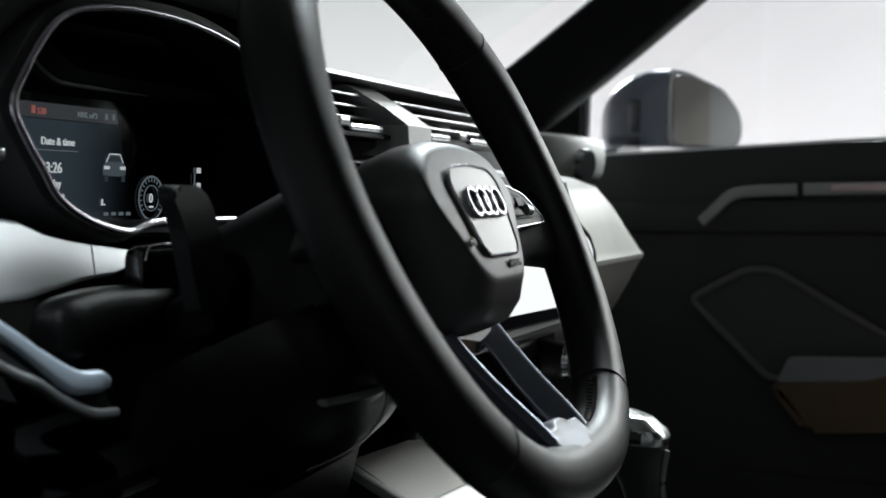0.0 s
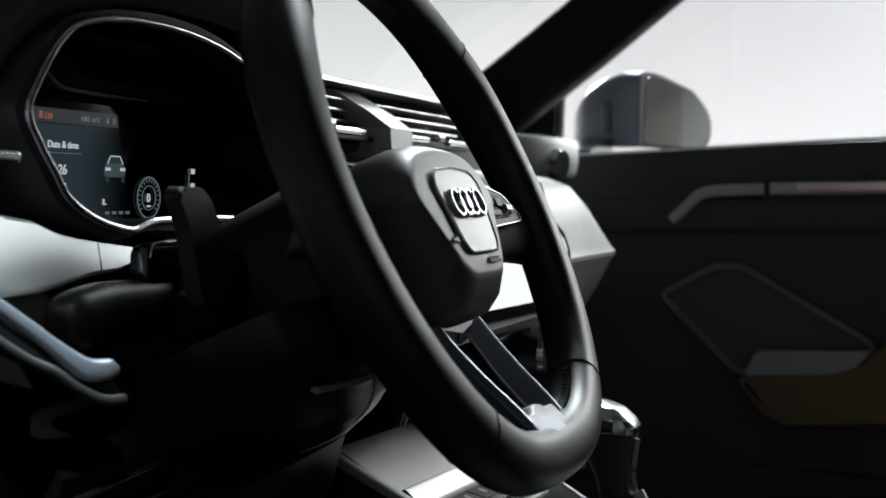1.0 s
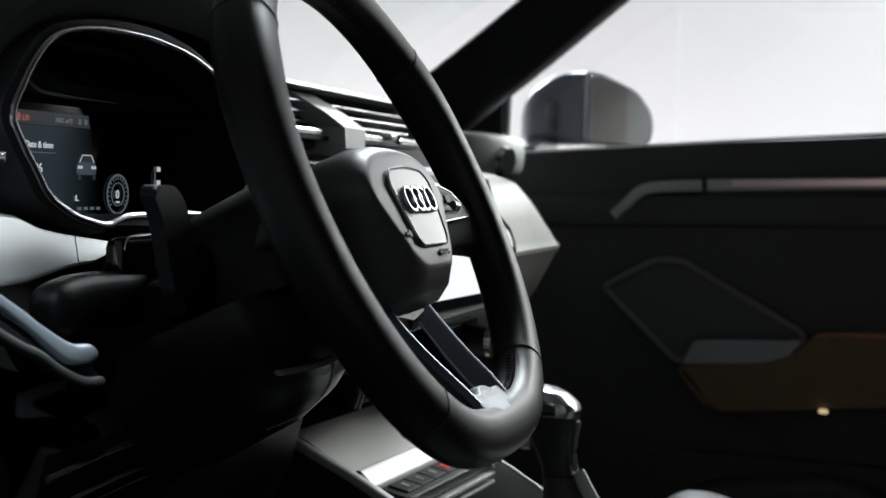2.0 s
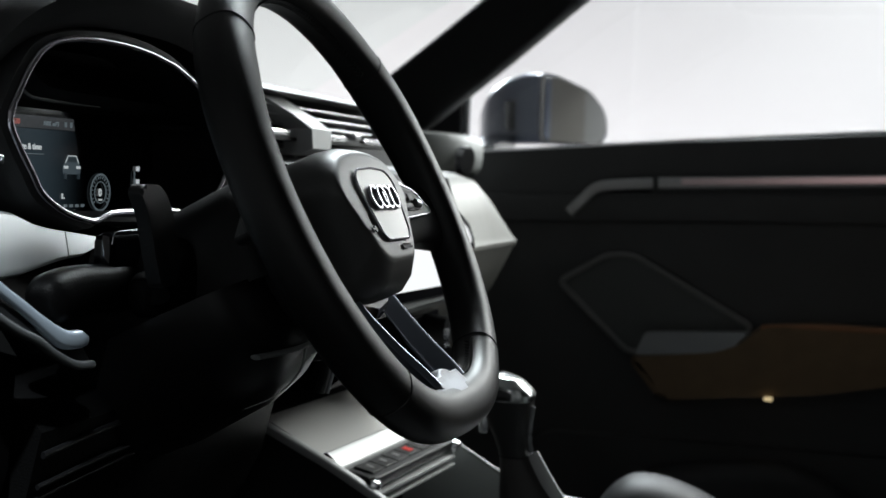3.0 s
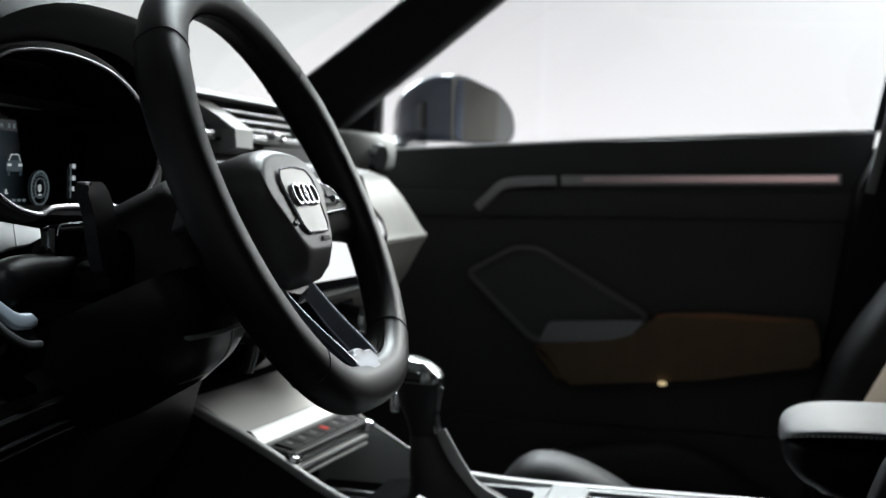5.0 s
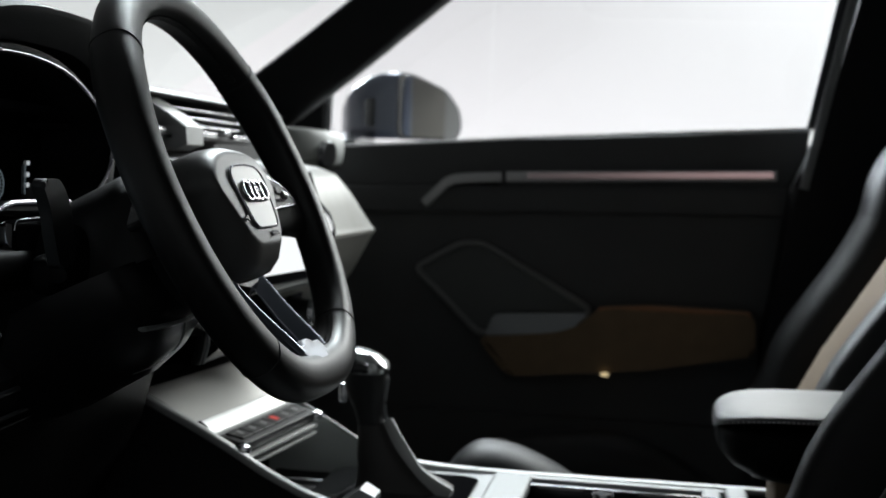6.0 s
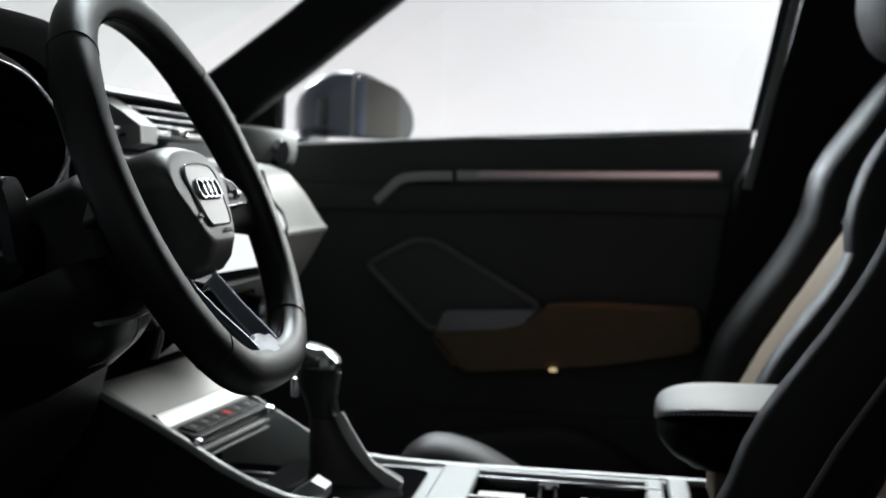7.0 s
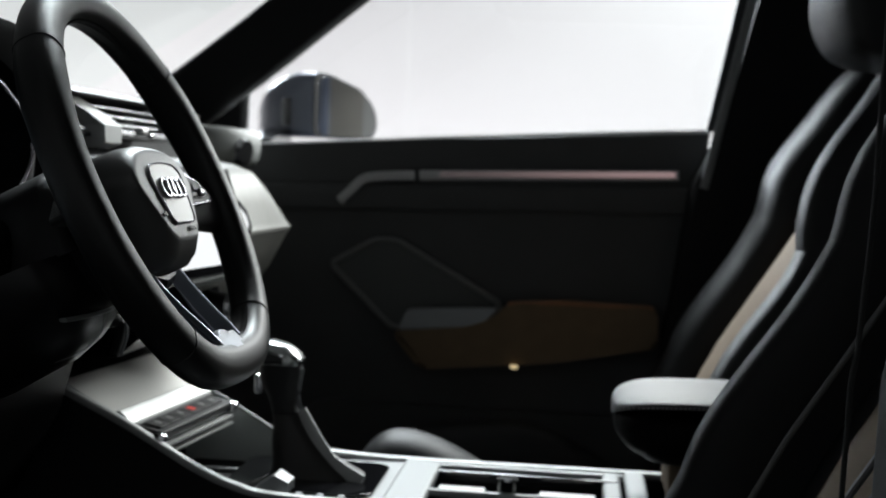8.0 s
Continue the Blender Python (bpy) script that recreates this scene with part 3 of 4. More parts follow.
part("shroud_glint", sweep(smooth_path([(-0.040, -0.0085, 0.9185), (-0.040, -0.010, 0.912), (-0.040, -0.0165, 0.904), (-0.041, -0.034, 0.8965), (-0.043, -0.058, 0.8915), (-0.046, -0.090, 0.890)], 5), oval(0.0012, 0.0010, 8), (1, 0, 0), scales=[(max(0.2, 1.0 - 0.035 * i),) * 2 for i in range(26)]), LEDGE, column, "pale line painting the lit lower edge of the shroud")
lever_arm = part("tilt_lever", sweep(smooth_path([(-0.120, 0.070, 0.900), (-0.090, 0.100, 0.897), (-0.075, 0.119, 0.896), (-0.074, 0.1205, 0.884), (-0.078, 0.119, 0.866)], 4), oval(0.006, 0.0035, 12, 3), (1, 0, 0)), PLASTIC, column, "black tilt lever")
part("lever_edge", sweep(smooth_path([(-0.0690, 0.1195, 0.896), (-0.0680, 0.1205, 0.884), (-0.0720, 0.119, 0.866)], 4), oval(0.0016, 0.0020, 8), (0, 1, 0)), STRIP, lever_arm, "bright metal edge")

# ---- instrument cluster ----
cluster = thing("instrument_cluster", (-0.2, 0, 0.99), "digital instrument cluster under a black hood with chrome rim", "instrument cluster")
BEZEL = [(-0.153, 1.059), (-0.144, 1.076), (-0.130, 1.094), (-0.114, 1.105), (-0.092, 1.1105), (-0.060, 1.1135), (-0.015, 1.1130), (0.031, 1.1080), (0.060, 1.1010), (0.083, 1.0920), (0.113, 1.0755), (0.133, 1.055),
         (0.128, 1.030), (0.100, 1.008), (0.066, 0.9995), (0.050, 1.0045), (0.0, 1.0055), (-0.036, 1.0050), (-0.050, 1.0025), (-0.063, 0.9998), (-0.094, 1.0055), (-0.119, 1.0165), (-0.132, 1.0305), (-0.144, 1.0440)]
bez = smooth_path([(y, z, 0) for y, z in BEZEL], 4, closed=True)


def bezel_ring(grow, x):
    out = []
    for p in bez:
        c = Vector((0, 1.055))
        d = (Vector((p.x, p.y)) - c)
        q = c + d * (1 + grow / d.length)
        out.append((x, q.x, q.y))
    return out


part("rim_trim", sweep(bezel_ring(0.002, -0.167), oval(0.0023, 0.0023, 10), (1, 0, 0), closed=True), BEZELMETAL, cluster, "bright chrome surround")
part("surround", loft([bezel_ring(0.003, -0.168), bezel_ring(0.009, -0.169), bezel_ring(0.0125, -0.180), bezel_ring(0.009, -0.25)], caps=(False, False)), HOODBLACK, cluster, "black outer surround")
part("tunnel", loft([bezel_ring(0.0, -0.170), bezel_ring(0.004, -0.20), bezel_ring(0.005, -0.236)], caps=(False, False)), DARK, cluster)
part("back", loft([bezel_ring(0.012, -0.240), bezel_ring(0.012, -0.262)]), DARK, cluster)
disp = part("display", prism(rounded([(-0.135, 0.996), (0.135, 0.996), (0.135, 1.072), (-0.135, 1.072)], 0.004), 0.003, rear_plane(-0.2365), 0.0006), GLOSS, cluster, "dark glass display")
part("display_panel", prism([(-0.128, 1.000), (0.040, 1.000), (0.020, 1.058), (-0.128, 1.058)], 0.0006, rear_plane(-0.2335), 0), SCREEN, disp, "dim blue-grey lit panel")
part("header_bar", prism([(-0.128, 1.0585), (0.020, 1.0585), (0.018, 1.067), (-0.128, 1.067)], 0.0006, rear_plane(-0.2335), 0), SCREENBAR, disp, "grey lit header bar")
VISOR = ((-0.090, 1.099), (-0.076, 1.0885), (-0.066, 1.0825), (-0.056, 1.0785), (-0.044, 1.0775), (-0.010, 1.0768), (0.030, 1.0765), (0.090, 1.076), (0.118, 1.074))
part("visor", loft([[(x, y, z + d) for y, z in VISOR] for x, d in ((-0.206, 0.0065), (-0.218, 0.0012), (-0.221, 0.0), (-0.236, 0.0))], closed=False), DARK, cluster, "thin black visor over the display", 50)
part("visor_lip", sweep(smooth_path([(-0.219, y, z) for y, z in VISOR[:7]], 4), oval(0.0012, 0.0011, 8), (1, 0, 0), scales=[(max(0.15, min(1.0, (28 - i) / 10)),) * 2 for i in range(25)]), LEDGE, cluster, "thin grey lip")
hood_rings = []
for x, over, grow, lift in ((-0.40, 0, 0.020, -0.016), (-0.30, 0, 0.030, -0.004), (-0.22, 0, 0.030, 0.006), (-0.185, 0.6, 0.028, 0.016), (-0.180, 1.0, 0.022, 0.016), (-0.182, 1.0, 0.014, 0.012), (-0.188, 0.5, 0.008, 0.004)):
    ring = []
    for k in range(33):
        a = math.pi * (-0.10 + 1.20 * k / 32)
        c, s = math.cos(a), math.sin(a)
        y = (0.150 + grow) * math.copysign(abs(c) ** 0.75, c)
        z = 1.050 + (0.064 + grow * 0.9 + lift) * (math.copysign(abs(s) ** 0.75, s))
        ring.append((x + over * 0.036 * max(0.0, s) ** 1.5, y, z))
    hood_rings.append(ring)
part("hood", loft(hood_rings, closed=False), HOODBLACK, cluster, "grained black hood", 60)
def on_display(y, z):
    return rear_plane(-0.2325) @ Matrix.Translation((y, z, 0))


lettering("Date & time", 0.0060, on_display(-0.052, 1.044), GLOW, disp)
lettering("23:26", 0.0084, on_display(-0.052, 1.0285), GLOW, disp)
lettering("Thursday", 0.0062, on_display(-0.0575, 1.0205), GLOW, disp)
lettering("2018", 0.0060, on_display(-0.043, 1.0125), GLOW, disp)
lettering("530", 0.0050, on_display(-0.0555, 1.0605), GLOWRED, disp)
part("pump_icon", rbox((0.0006, 0.0026, 0.0042), (-0.2322, -0.0590, 1.0627), 0), GLOWRED, disp)
lettering("NRK mP3", 0.0046, on_display(-0.020, 1.0608), GLOWDIM, disp)
for y in (0.007, 0.014):
    part("icon", rbox((0.0006, 0.0022, 0.0036), (-0.2322, y, 1.0625), 0.0), GLOWDIM, disp)
part("divider", rbox((0.0006, 0.04, 0.0004), (-0.2322, -0.04, 1.041), 0), GLOWDIM, disp)
part("car_picture", prism(rounded([(0.005, 1.0275), (0.027, 1.0275), (0.0275, 1.0335), (0.0245, 1.0355), (0.0215, 1.0405), (0.0105, 1.0405), (0.0075, 1.0355), (0.0045, 1.0335)], 0.0016), 0.0004, rear_plane(-0.2327), 0), CARBODY, disp, "pale picture of a car from behind")
part("rear_glass", prism([(0.0095, 1.0362), (0.0225, 1.0362), (0.0202, 1.0396), (0.0118, 1.0396)], 0.0004, rear_plane(-0.2324), 0), CARGLASS, disp)
part("roof_line", sweep([(-0.2322, 0.0075, 1.0357), (-0.2322, 0.0108, 1.0407), (-0.2322, 0.0212, 1.0407), (-0.2322, 0.0245, 1.0357)], oval(0.00035, 0.0003, 5), (1, 0, 0)), GLOW, disp)
for y in (0.0075, 0.0245):
    part("wheel_mark", rbox((0.0006, 0.003, 0.004), (-0.2322, y, 1.0262), 0), CARGLASS, disp)
for y in (-0.008, 0.008):
    part("tail_light", rbox((0.0006, 0.005, 0.002), (-0.2321, 0.016 + y, 1.0325), 0), GLOW, disp)
for k in range(4):
    part("scale_bar", rbox((0.0006, 0.004, 0.002), (-0.2322, 0.008 + 0.0075 * k, 1.005), 0), GLOWDIM, disp)
part("icon", rbox((0.0006, 0.0012, 0.0036), (-0.2322, 0.004, 1.0120), 0), GLOW, disp)
part("icon", rbox((0.0006, 0.0036, 0.0008), (-0.2322, 0.005, 1.0105), 0), GLOW, disp)
GY, GZ = 0.055, 1.0145
dial = [(-0.2322, GY + 0.0135 * math.cos(a), GZ + 0.0135 * math.sin(a)) for a in (2 * math.pi * k / 40 for k in range(40))]
part("dial_ring", sweep(dial, oval(0.0007, 0.0004, 6), (1, 0, 0), closed=True), GLOWDIM, disp, "pale blue dial ring")
for k in range(17):
    a = radians(-40 + 260 * k / 16)
    part("tick", rbox((0.0006, 0.0022, 0.0004), (0, 0, 0), 0, m=Matrix.Translation((-0.2322, GY + 0.0114 * math.cos(a), GZ + 0.0114 * math.sin(a))) @ Matrix.Rotation(a, 4, "X")), GLOWDIM, disp)
inner = [(-0.2322, GY + 0.008 * math.cos(a), GZ + 0.008 * math.sin(a)) for a in (2 * math.pi * k / 40 for k in range(40))]
part("dial_ring", sweep(inner, oval(0.0003, 0.0004, 6), (1, 0, 0), closed=True), GLOWDIM, disp)
lettering("0", 0.0082, on_display(GY, GZ - 0.0028), GLOW, disp, align="CENTER")
part("text_bar", rbox((0.0006, 0.004, 0.0012), (-0.2322, GY, GZ - 0.0055), 0), GLOW, disp)
part("bar_scale", rbox((0.0006, 0.0008, 0.026), (-0.2322, 0.105, 1.018), 0), GLOWDIM, disp)
for z in (1.006, 1.014, 1.023, 1.033):
    part("icon", rbox((0.0006, 0.0045, 0.0036), (-0.2322, 0.110, z), 0.0), GLOW, disp)

# ---- dashboard ----
dash = thing("dashboard", (-0.5, 0.37, 0.7), "black dashboard with grey decor band and chrome vents", "dashboard")
Y0, Y1 = -0.34, 1.09


def across(profile, ys, swell=None):
    """Skin of a side profile (x, z) repeated at the stations ys, shifted in x by swell(y)."""
    return loft([[(x + (swell(y) if swell else 0), y, z) for x, z in profile] for y in ys])


def bow(y):
    return -0.10 * ((y - 0.37) / 0.7) ** 4


ys = [Y0 + (Y1 - Y0) * k / 20 for k in range(21)]
part("top_pad", across([(-0.82, 1.00), (-0.80, 1.03), (-0.55, 1.085), (-0.33, 1.112), (-0.225, 1.118), (-0.212, 1.112), (-0.215, 1.106), (-0.30, 1.06), (-0.8, 0.98)], ys, bow), PLASTIC, dash, "grained black upper pad")
part("core", across([(-0.80, 1.05), (-0.24, 1.075), (-0.23, 0.99), (-0.20, 0.90), (-0.22, 0.72), (-0.30, 0.60), (-0.80, 0.55)], ys, bow), DARK, dash)
# light decor band below the cluster and along the passenger's side
def decor_band(stations):
    """Bands of y, lower z, upper z; the face leans back a little and turns towards the middle of the car."""
    rows = []
    for y, zb, zt in stations:
        x, h = -0.178 - 0.12 * y, zt - zb
        rows.append([(-0.26, y, zt), (x - 0.19 * h - 0.004, y, zt), (x - 0.172 * h, y, zt - 0.05 * h), (x - 0.03 * h, y, zb + 0.16 * h), (x - 0.002, y, zb + 0.05 * h), (x - 0.006, y, zb), (-0.26, y, zb - 0.004)])
    return loft(rows)


part("driver_decor", decor_band(((-0.33, 0.967, 1.030), (-0.200, 0.967, 1.020), (-0.174, 0.9676, 1.0080), (-0.147, 0.968, 1.0050), (-0.1275, 0.9704, 0.9986), (-0.107, 0.973, 0.9952), (-0.091, 0.9743, 0.9932))), BRIGHTDECOR, dash, "pale silver decor panel")
part("driver_decor", decor_band(((-0.0895, 0.9744, 0.9930), (-0.070, 0.975, 0.9907), (-0.0488, 0.9798, 0.9881))), BRIGHTDECOR, dash)
part("light_switch", prism(rounded([(-0.335, 0.979), (-0.160, 0.9800), (-0.1555, 0.9900), (-0.162, 1.0030), (-0.335, 1.012)], 0.004), 0.004, Matrix.Translation((-0.1640, 0, 0.994)) @ Matrix.Rotation(radians(-10.5), 4, "Y") @ Matrix.Rotation(radians(-6), 4, "Z") @ Matrix.Translation((0.004, 0, -0.993)) @ rear_plane(0.0), 0.001), CONSOLE, dash, "grey light switch panel")
part("corner_vent_bar", rbox((0.008, 0.17, 0.007), (-0.170, -0.245, 1.036), 0.002), CHROME, dash, "chrome bar of the corner vent")
part("corner_vent", rbox((0.03, 0.16, 0.036), (-0.20, -0.25, 1.072), 0.006), DARK, dash)
part("lower_decor", across([(-0.24, 0.990), (-0.208, 0.988), (-0.200, 0.982), (-0.205, 0.966), (-0.24, 0.955)], [-0.006 + 0.176 * k / 6 for k in range(7)]), GLOSS, dash, "gloss black trim under the cluster")
UPPER = [(-0.24, 1.0465), (-0.19, 1.0455), (-0.150, 1.0405), (-0.124, 1.0315), (-0.110, 1.016), (-0.1005, 0.990), (-0.0925, 0.964), (-0.0885, 0.956)]
UNDER = [(-0.0890, 0.951), (-0.0935, 0.945), (-0.1035, 0.925), (-0.1190, 0.895), (-0.140, 0.865), (-0.165, 0.850), (-0.24, 0.845)]
rings = []
for k in range(25):
    t = k / 24
    y = 0.50 + 0.405 * t
    low = max(0.0, (y - 0.755) / 0.15)          # the end facet falls away to a point at the door
    top = 1 - 0.93 * min(1, low) ** 1.15
    back = 0.040 * max(0.0, (y - 0.84) / 0.065) ** 2 + 0.03 * max(0.0, (0.60 - y) / 0.10) ** 2
    rings.append([(x - back * (0.25 + 3 * (x + 0.24)), y, 0.956 + (z - 0.956) * top) for x, z in UPPER] + [(x - back * (0.25 + 3 * (x + 0.24)), y, z) for x, z in UNDER])
part("passenger_bulge", loft(rings), PASSDECOR, dash, "pale grey passenger dash panel with a sharp lower crease", 30)
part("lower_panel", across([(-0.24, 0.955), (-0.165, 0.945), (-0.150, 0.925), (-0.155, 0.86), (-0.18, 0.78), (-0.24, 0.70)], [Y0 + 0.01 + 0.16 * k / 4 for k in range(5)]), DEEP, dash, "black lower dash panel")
part("knee_panel", across([(-0.24, 0.91), (-0.185, 0.905), (-0.150, 0.895), (-0.140, 0.88), (-0.16, 0.80), (-0.20, 0.72), (-0.26, 0.66)], [-0.16 + 0.36 * k / 6 for k in range(7)]), SHADEBLACK, dash, "black knee panel under the column")
for lift, back, size in ((0.0, 0.0, 0.0017), (-0.0075, -0.0018, 0.0013), (0.019, 0.0035, 0.0022)):
    part("knee_ridge", sweep(smooth_path([(-0.1455 + back, -0.155, 0.8470 + lift), (-0.1445 + back, -0.07, 0.8520 + lift), (-0.1440 + back, 0.05, 0.8545 + lift), (-0.1440 + back, 0.12, 0.8555 + lift)], 4), oval(size, size * 0.8, 10), (1, 0, 0)), SHROUD, dash, "moulded ridge of the knee panel")
strip = smooth_path([(-0.150, -0.34, 1.030), (-0.140, -0.262, 0.997), (-0.132, -0.206, 0.9635), (-0.130, -0.184, 0.9495), (-0.129, -0.160, 0.9355), (-0.128, -0.142, 0.9330), (-0.128, -0.1345, 0.9315)], 6)
tall = [float(np.interp(p.y, (-0.34, -0.206, -0.184, -0.160, -0.142, -0.1345), (0.0030, 0.0030, 0.0036, 0.0056, 0.0054, 0.0030))) for p in strip]
part("trim_strip", sweep(strip, oval(1, 1, 16, 2.6), (0, -0.3, 1), scales=[(h * 0.8, h) for h in tall]), BLUESILVER, dash, "satin blue-silver trim strip", 50)
ridge = smooth_path([(-0.146, -0.34, 1.012), (-0.137, -0.262, 0.979), (-0.130, -0.206, 0.947), (-0.128, -0.184, 0.937), (-0.127, -0.169, 0.928), (-0.126, -0.148, 0.9190), (-0.126, -0.1305, 0.9170)], 6)
part("trim_web", loft([[p + Vector((-0.003, 0, -0.002)), q + Vector((-0.001, 0, 0.001)), q + Vector((-0.012, 0, 0)), p + Vector((-0.012, 0, 0))] for p, q in zip(strip, ridge)]), PLASTIC, dash, "dull grey web between strip and lip")
part("trim_lip", sweep(ridge, oval(0.0028, 0.0026, 12), (0, -0.3, 1)), STRIP, dash, "thin silver lip")
# centre screen
panel = rounded([(0.225, 0.985), (0.235, 0.922), (0.490, 0.917), (0.568, 0.964), (0.556, 0.985), (0.430, 1.037), (0.240, 1.037)], 0.005)
SCREEN_M = Matrix.Translation((-0.075, 0, 0.975)) @ Matrix.Rotation(radians(-12), 4, "Y") @ Matrix.Translation((0.0, 0, -0.975)) @ rear_plane(-0.012)
screen = part("touchscreen", prism(panel, 0.012, SCREEN_M, 0.002), GLOSS, dash, "gloss black panel of the touchscreen")
part("screen_glass", prism(rounded([(0.236, 0.931), (0.480, 0.926), (0.552, 0.968), (0.545, 0.980), (0.425, 1.030), (0.246, 1.030)], 0.004), 0.0008, SCREEN_M @ Matrix.Translation((0, 0, 0.0122)), 0), MAP, screen, "brightly lit screen")
part("centre_stack", loft([[(-0.24, y, z) for y, z in ((0.22, 0.9), (0.52, 0.9), (0.60, 0.96), (0.53, 1.05), (0.22, 1.05))], [(-0.09, y, z) for y, z in ((0.24, 0.91), (0.52, 0.91), (0.60, 0.96), (0.51, 1.034), (0.24, 1.034))]]), DARK, dash)
part("screen_ledge", across([(-0.11, 0.929), (-0.074, 0.9275), (-0.067, 0.923), (-0.067, 0.914), (-0.075, 0.907), (-0.12, 0.905)], [0.24, 0.3, 0.4, 0.5, 0.54]), LEDGE, dash, "satin grey ledge under the screen")
part("climate_panel", across([(-0.20, 0.895), (-0.105, 0.892), (-0.10, 0.862), (-0.12, 0.845), (-0.20, 0.84)], [0.24, 0.3, 0.4, 0.5, 0.54]), GLOSS, dash, "gloss black climate panel")
for y in (0.285, 0.495):
    knob = part("climate_knob", rod((-0.104, y, 0.874), (-0.078, y, 0.872), 0.017, 24), PLASTIC, dash, "round climate dial")
    part("knob_ring", rod((-0.080, y, 0.872), (-0.075, y, 0.872), 0.0175, 24, 0.016), CHROME, knob, "chrome ring")
# air vents
def vent(y0, y1, x, bars):
    body = part("air_vent", prism(rounded([(y0, 1.070), (y1, 1.070), (y1 - 0.01, 1.104), (y0 + 0.01, 1.106)], 0.004), 0.01, rear_plane(x - 0.05), 0.001), DARK, dash, "dark air vent")
    part("vent_floor", rbox((0.055, y1 - y0, 0.004), (x - 0.022, (y0 + y1) / 2, 1.066), 0.001), DARK, body)
    for k in range(3):
        part("slat", rbox((0.022, y1 - y0 - 0.012, 0.0022), (x - 0.018 + 0.002 * k, (y0 + y1) / 2, 1.080 + 0.0085 * k), 0.0009), SILVER, body, "silver horizontal slat")
    for a, b in bars:
        part("vent_bar", rbox((0.008, b - a, 0.0062), (x + 0.004, (a + b) / 2, 1.0712), 0.0025), CHROME, body, "bright chrome lower bar")
    part("slider", rbox((0.014, 0.018, 0.0075), (x + 0.006, bars[0][1] + 0.022, 1.0745), 0.0025), SILVER, body, "small silver slider")


vent(0.11, 0.345, -0.200, ((0.15, 0.22), (0.262, 0.325)))
vent(0.365, 0.605, -0.200, ((0.400, 0.478), (0.535, 0.597)))
block = loft([[(x, y, z) for y in (a, b)] + [(x - 0.03, y, z) for y in (b, a)] for x, z, a, b in ((-0.206, 1.1045, 0.283, 0.335), (-0.190, 1.089, 0.322, 0.372), (-0.180, 1.0765, 0.346, 0.398), (-0.180, 1.058, 0.350, 0.398), (-0.195, 1.052, 0.352, 0.396))])
part("vent_divider", block, material("white_satin_decor", (0.78, 0.79, 0.78), 0.4, metal=0.1, blot=0.04), dash, "pale faceted block between the vents")
part("vent_lid", across([(-0.26, 1.110), (-0.195, 1.1115), (-0.190, 1.108), (-0.26, 1.104)], [0.18, 0.3, 0.45, 0.64]), PASSDECOR, dash, "pale upper edge of the vents")
pod = part("side_vent_pod", loft([[(x + a * 0.5, y + b * 0.2, z + b) for a, b in oval(0.05, 0.03, 14, 3)] for x, y, z in ((-0.30, 0.93, 1.072), (-0.24, 0.97, 1.070), (-0.215, 1.03, 1.068), (-0.215, 1.06, 1.068))]), LEDGE, dash, "grey corner vent pod")
part("vent_ring", rod((-0.215, 1.0, 1.062), (-0.196, 0.995, 1.060), 0.022, 20, 0.020), CHROME, pod, "chrome vent ring")

# ---- centre console ----
console = thing("centre_console", (0.15, 0.37, 0.40), "centre console with silver rails, button bar and cup holders", "centre console")
RAIL = [(-0.215, 0.826), (-0.172, 0.803), (-0.126, 0.7815), (-0.087, 0.761), (-0.055, 0.743), (-0.023, 0.728), (0.0, 0.720), (0.03, 0.7135), (0.129, 0.710), (0.40, 0.711), (0.72, 0.712)]


for y, drop in ((0.254, 0.0), (0.486, 0.005)):
    path = smooth_path([(x, y, z - drop * min(1, max(0, (x + 0.02) / 0.10))) for x, z in RAIL], 5)
    part("rail", sweep(path, oval(0.006, 0.0045, 12, 3)), CONSOLE, console, "satin silver edge rail")
    wall = [(x, z - 0.004 - drop) for x, z in RAIL]
    side = [(x, z) for x, z in wall] + [(0.72, 0.40), (-0.215, 0.40)]
    part("side_wall", prism(side, 0.012, side_plane(y + (0.006)), 0.001), PLASTIC, console, "black console side")
def slant(y):
    """The shelf and its buttons turn a little towards the driver."""
    return 0.10 * (y - 0.262)


def band(rows, y0, y1, n=6):
    return loft([[(x + slant(y0 + (y1 - y0) * k / n), y0 + (y1 - y0) * k / n, z) for k in range(n + 1)] for x, z in rows], closed=False)


part("tray", band(((-0.1835, 0.8148), (-0.150, 0.797), (-0.1275, 0.7855)), 0.258, 0.482), PALE, console, "pale grey sloping shelf")
part("tray_shade", band(((-0.250, 0.846), (-0.20, 0.8195), (-0.1835, 0.8110), (-0.1835, 0.8146)), 0.258, 0.482), DARK, console, "black upper end of the shelf, shade put into the colour")
part("tray_lip", band(((-0.1275, 0.7855), (-0.1265, 0.7865), (-0.1235, 0.7862), (-0.112, 0.7765), (-0.1095, 0.7725), (-0.1095, 0.765)), 0.262, 0.470), CONSOLE, console, "bright silver lip")
SHEAR = Matrix(((1, 0.10, 0, -0.0262), (0, 1, 0, 0), (0, 0, 1, 0), (0, 0, 0, 1)))
TILTBAR = SHEAR @ Matrix.Translation((-0.094, 0, 0.766)) @ Matrix.Rotation(radians(12), 4, "Y") @ Matrix.Translation((0.094, 0, -0.766))
bar = part("button_bar", rbox((0.030, 0.196, 0.012), (-0.094, 0.362, 0.764), 0.003, m=TILTBAR), PLASTIC, console, "black button bar")
for k in range(6):
    y = 0.287 + 0.0285 * k
    part("button", rbox((0.019, 0.0262, 0.003), (-0.096, y, 0.7705), 0.001, m=TILTBAR), PLASTIC, bar, "hazard switch" if k == 3 else "")
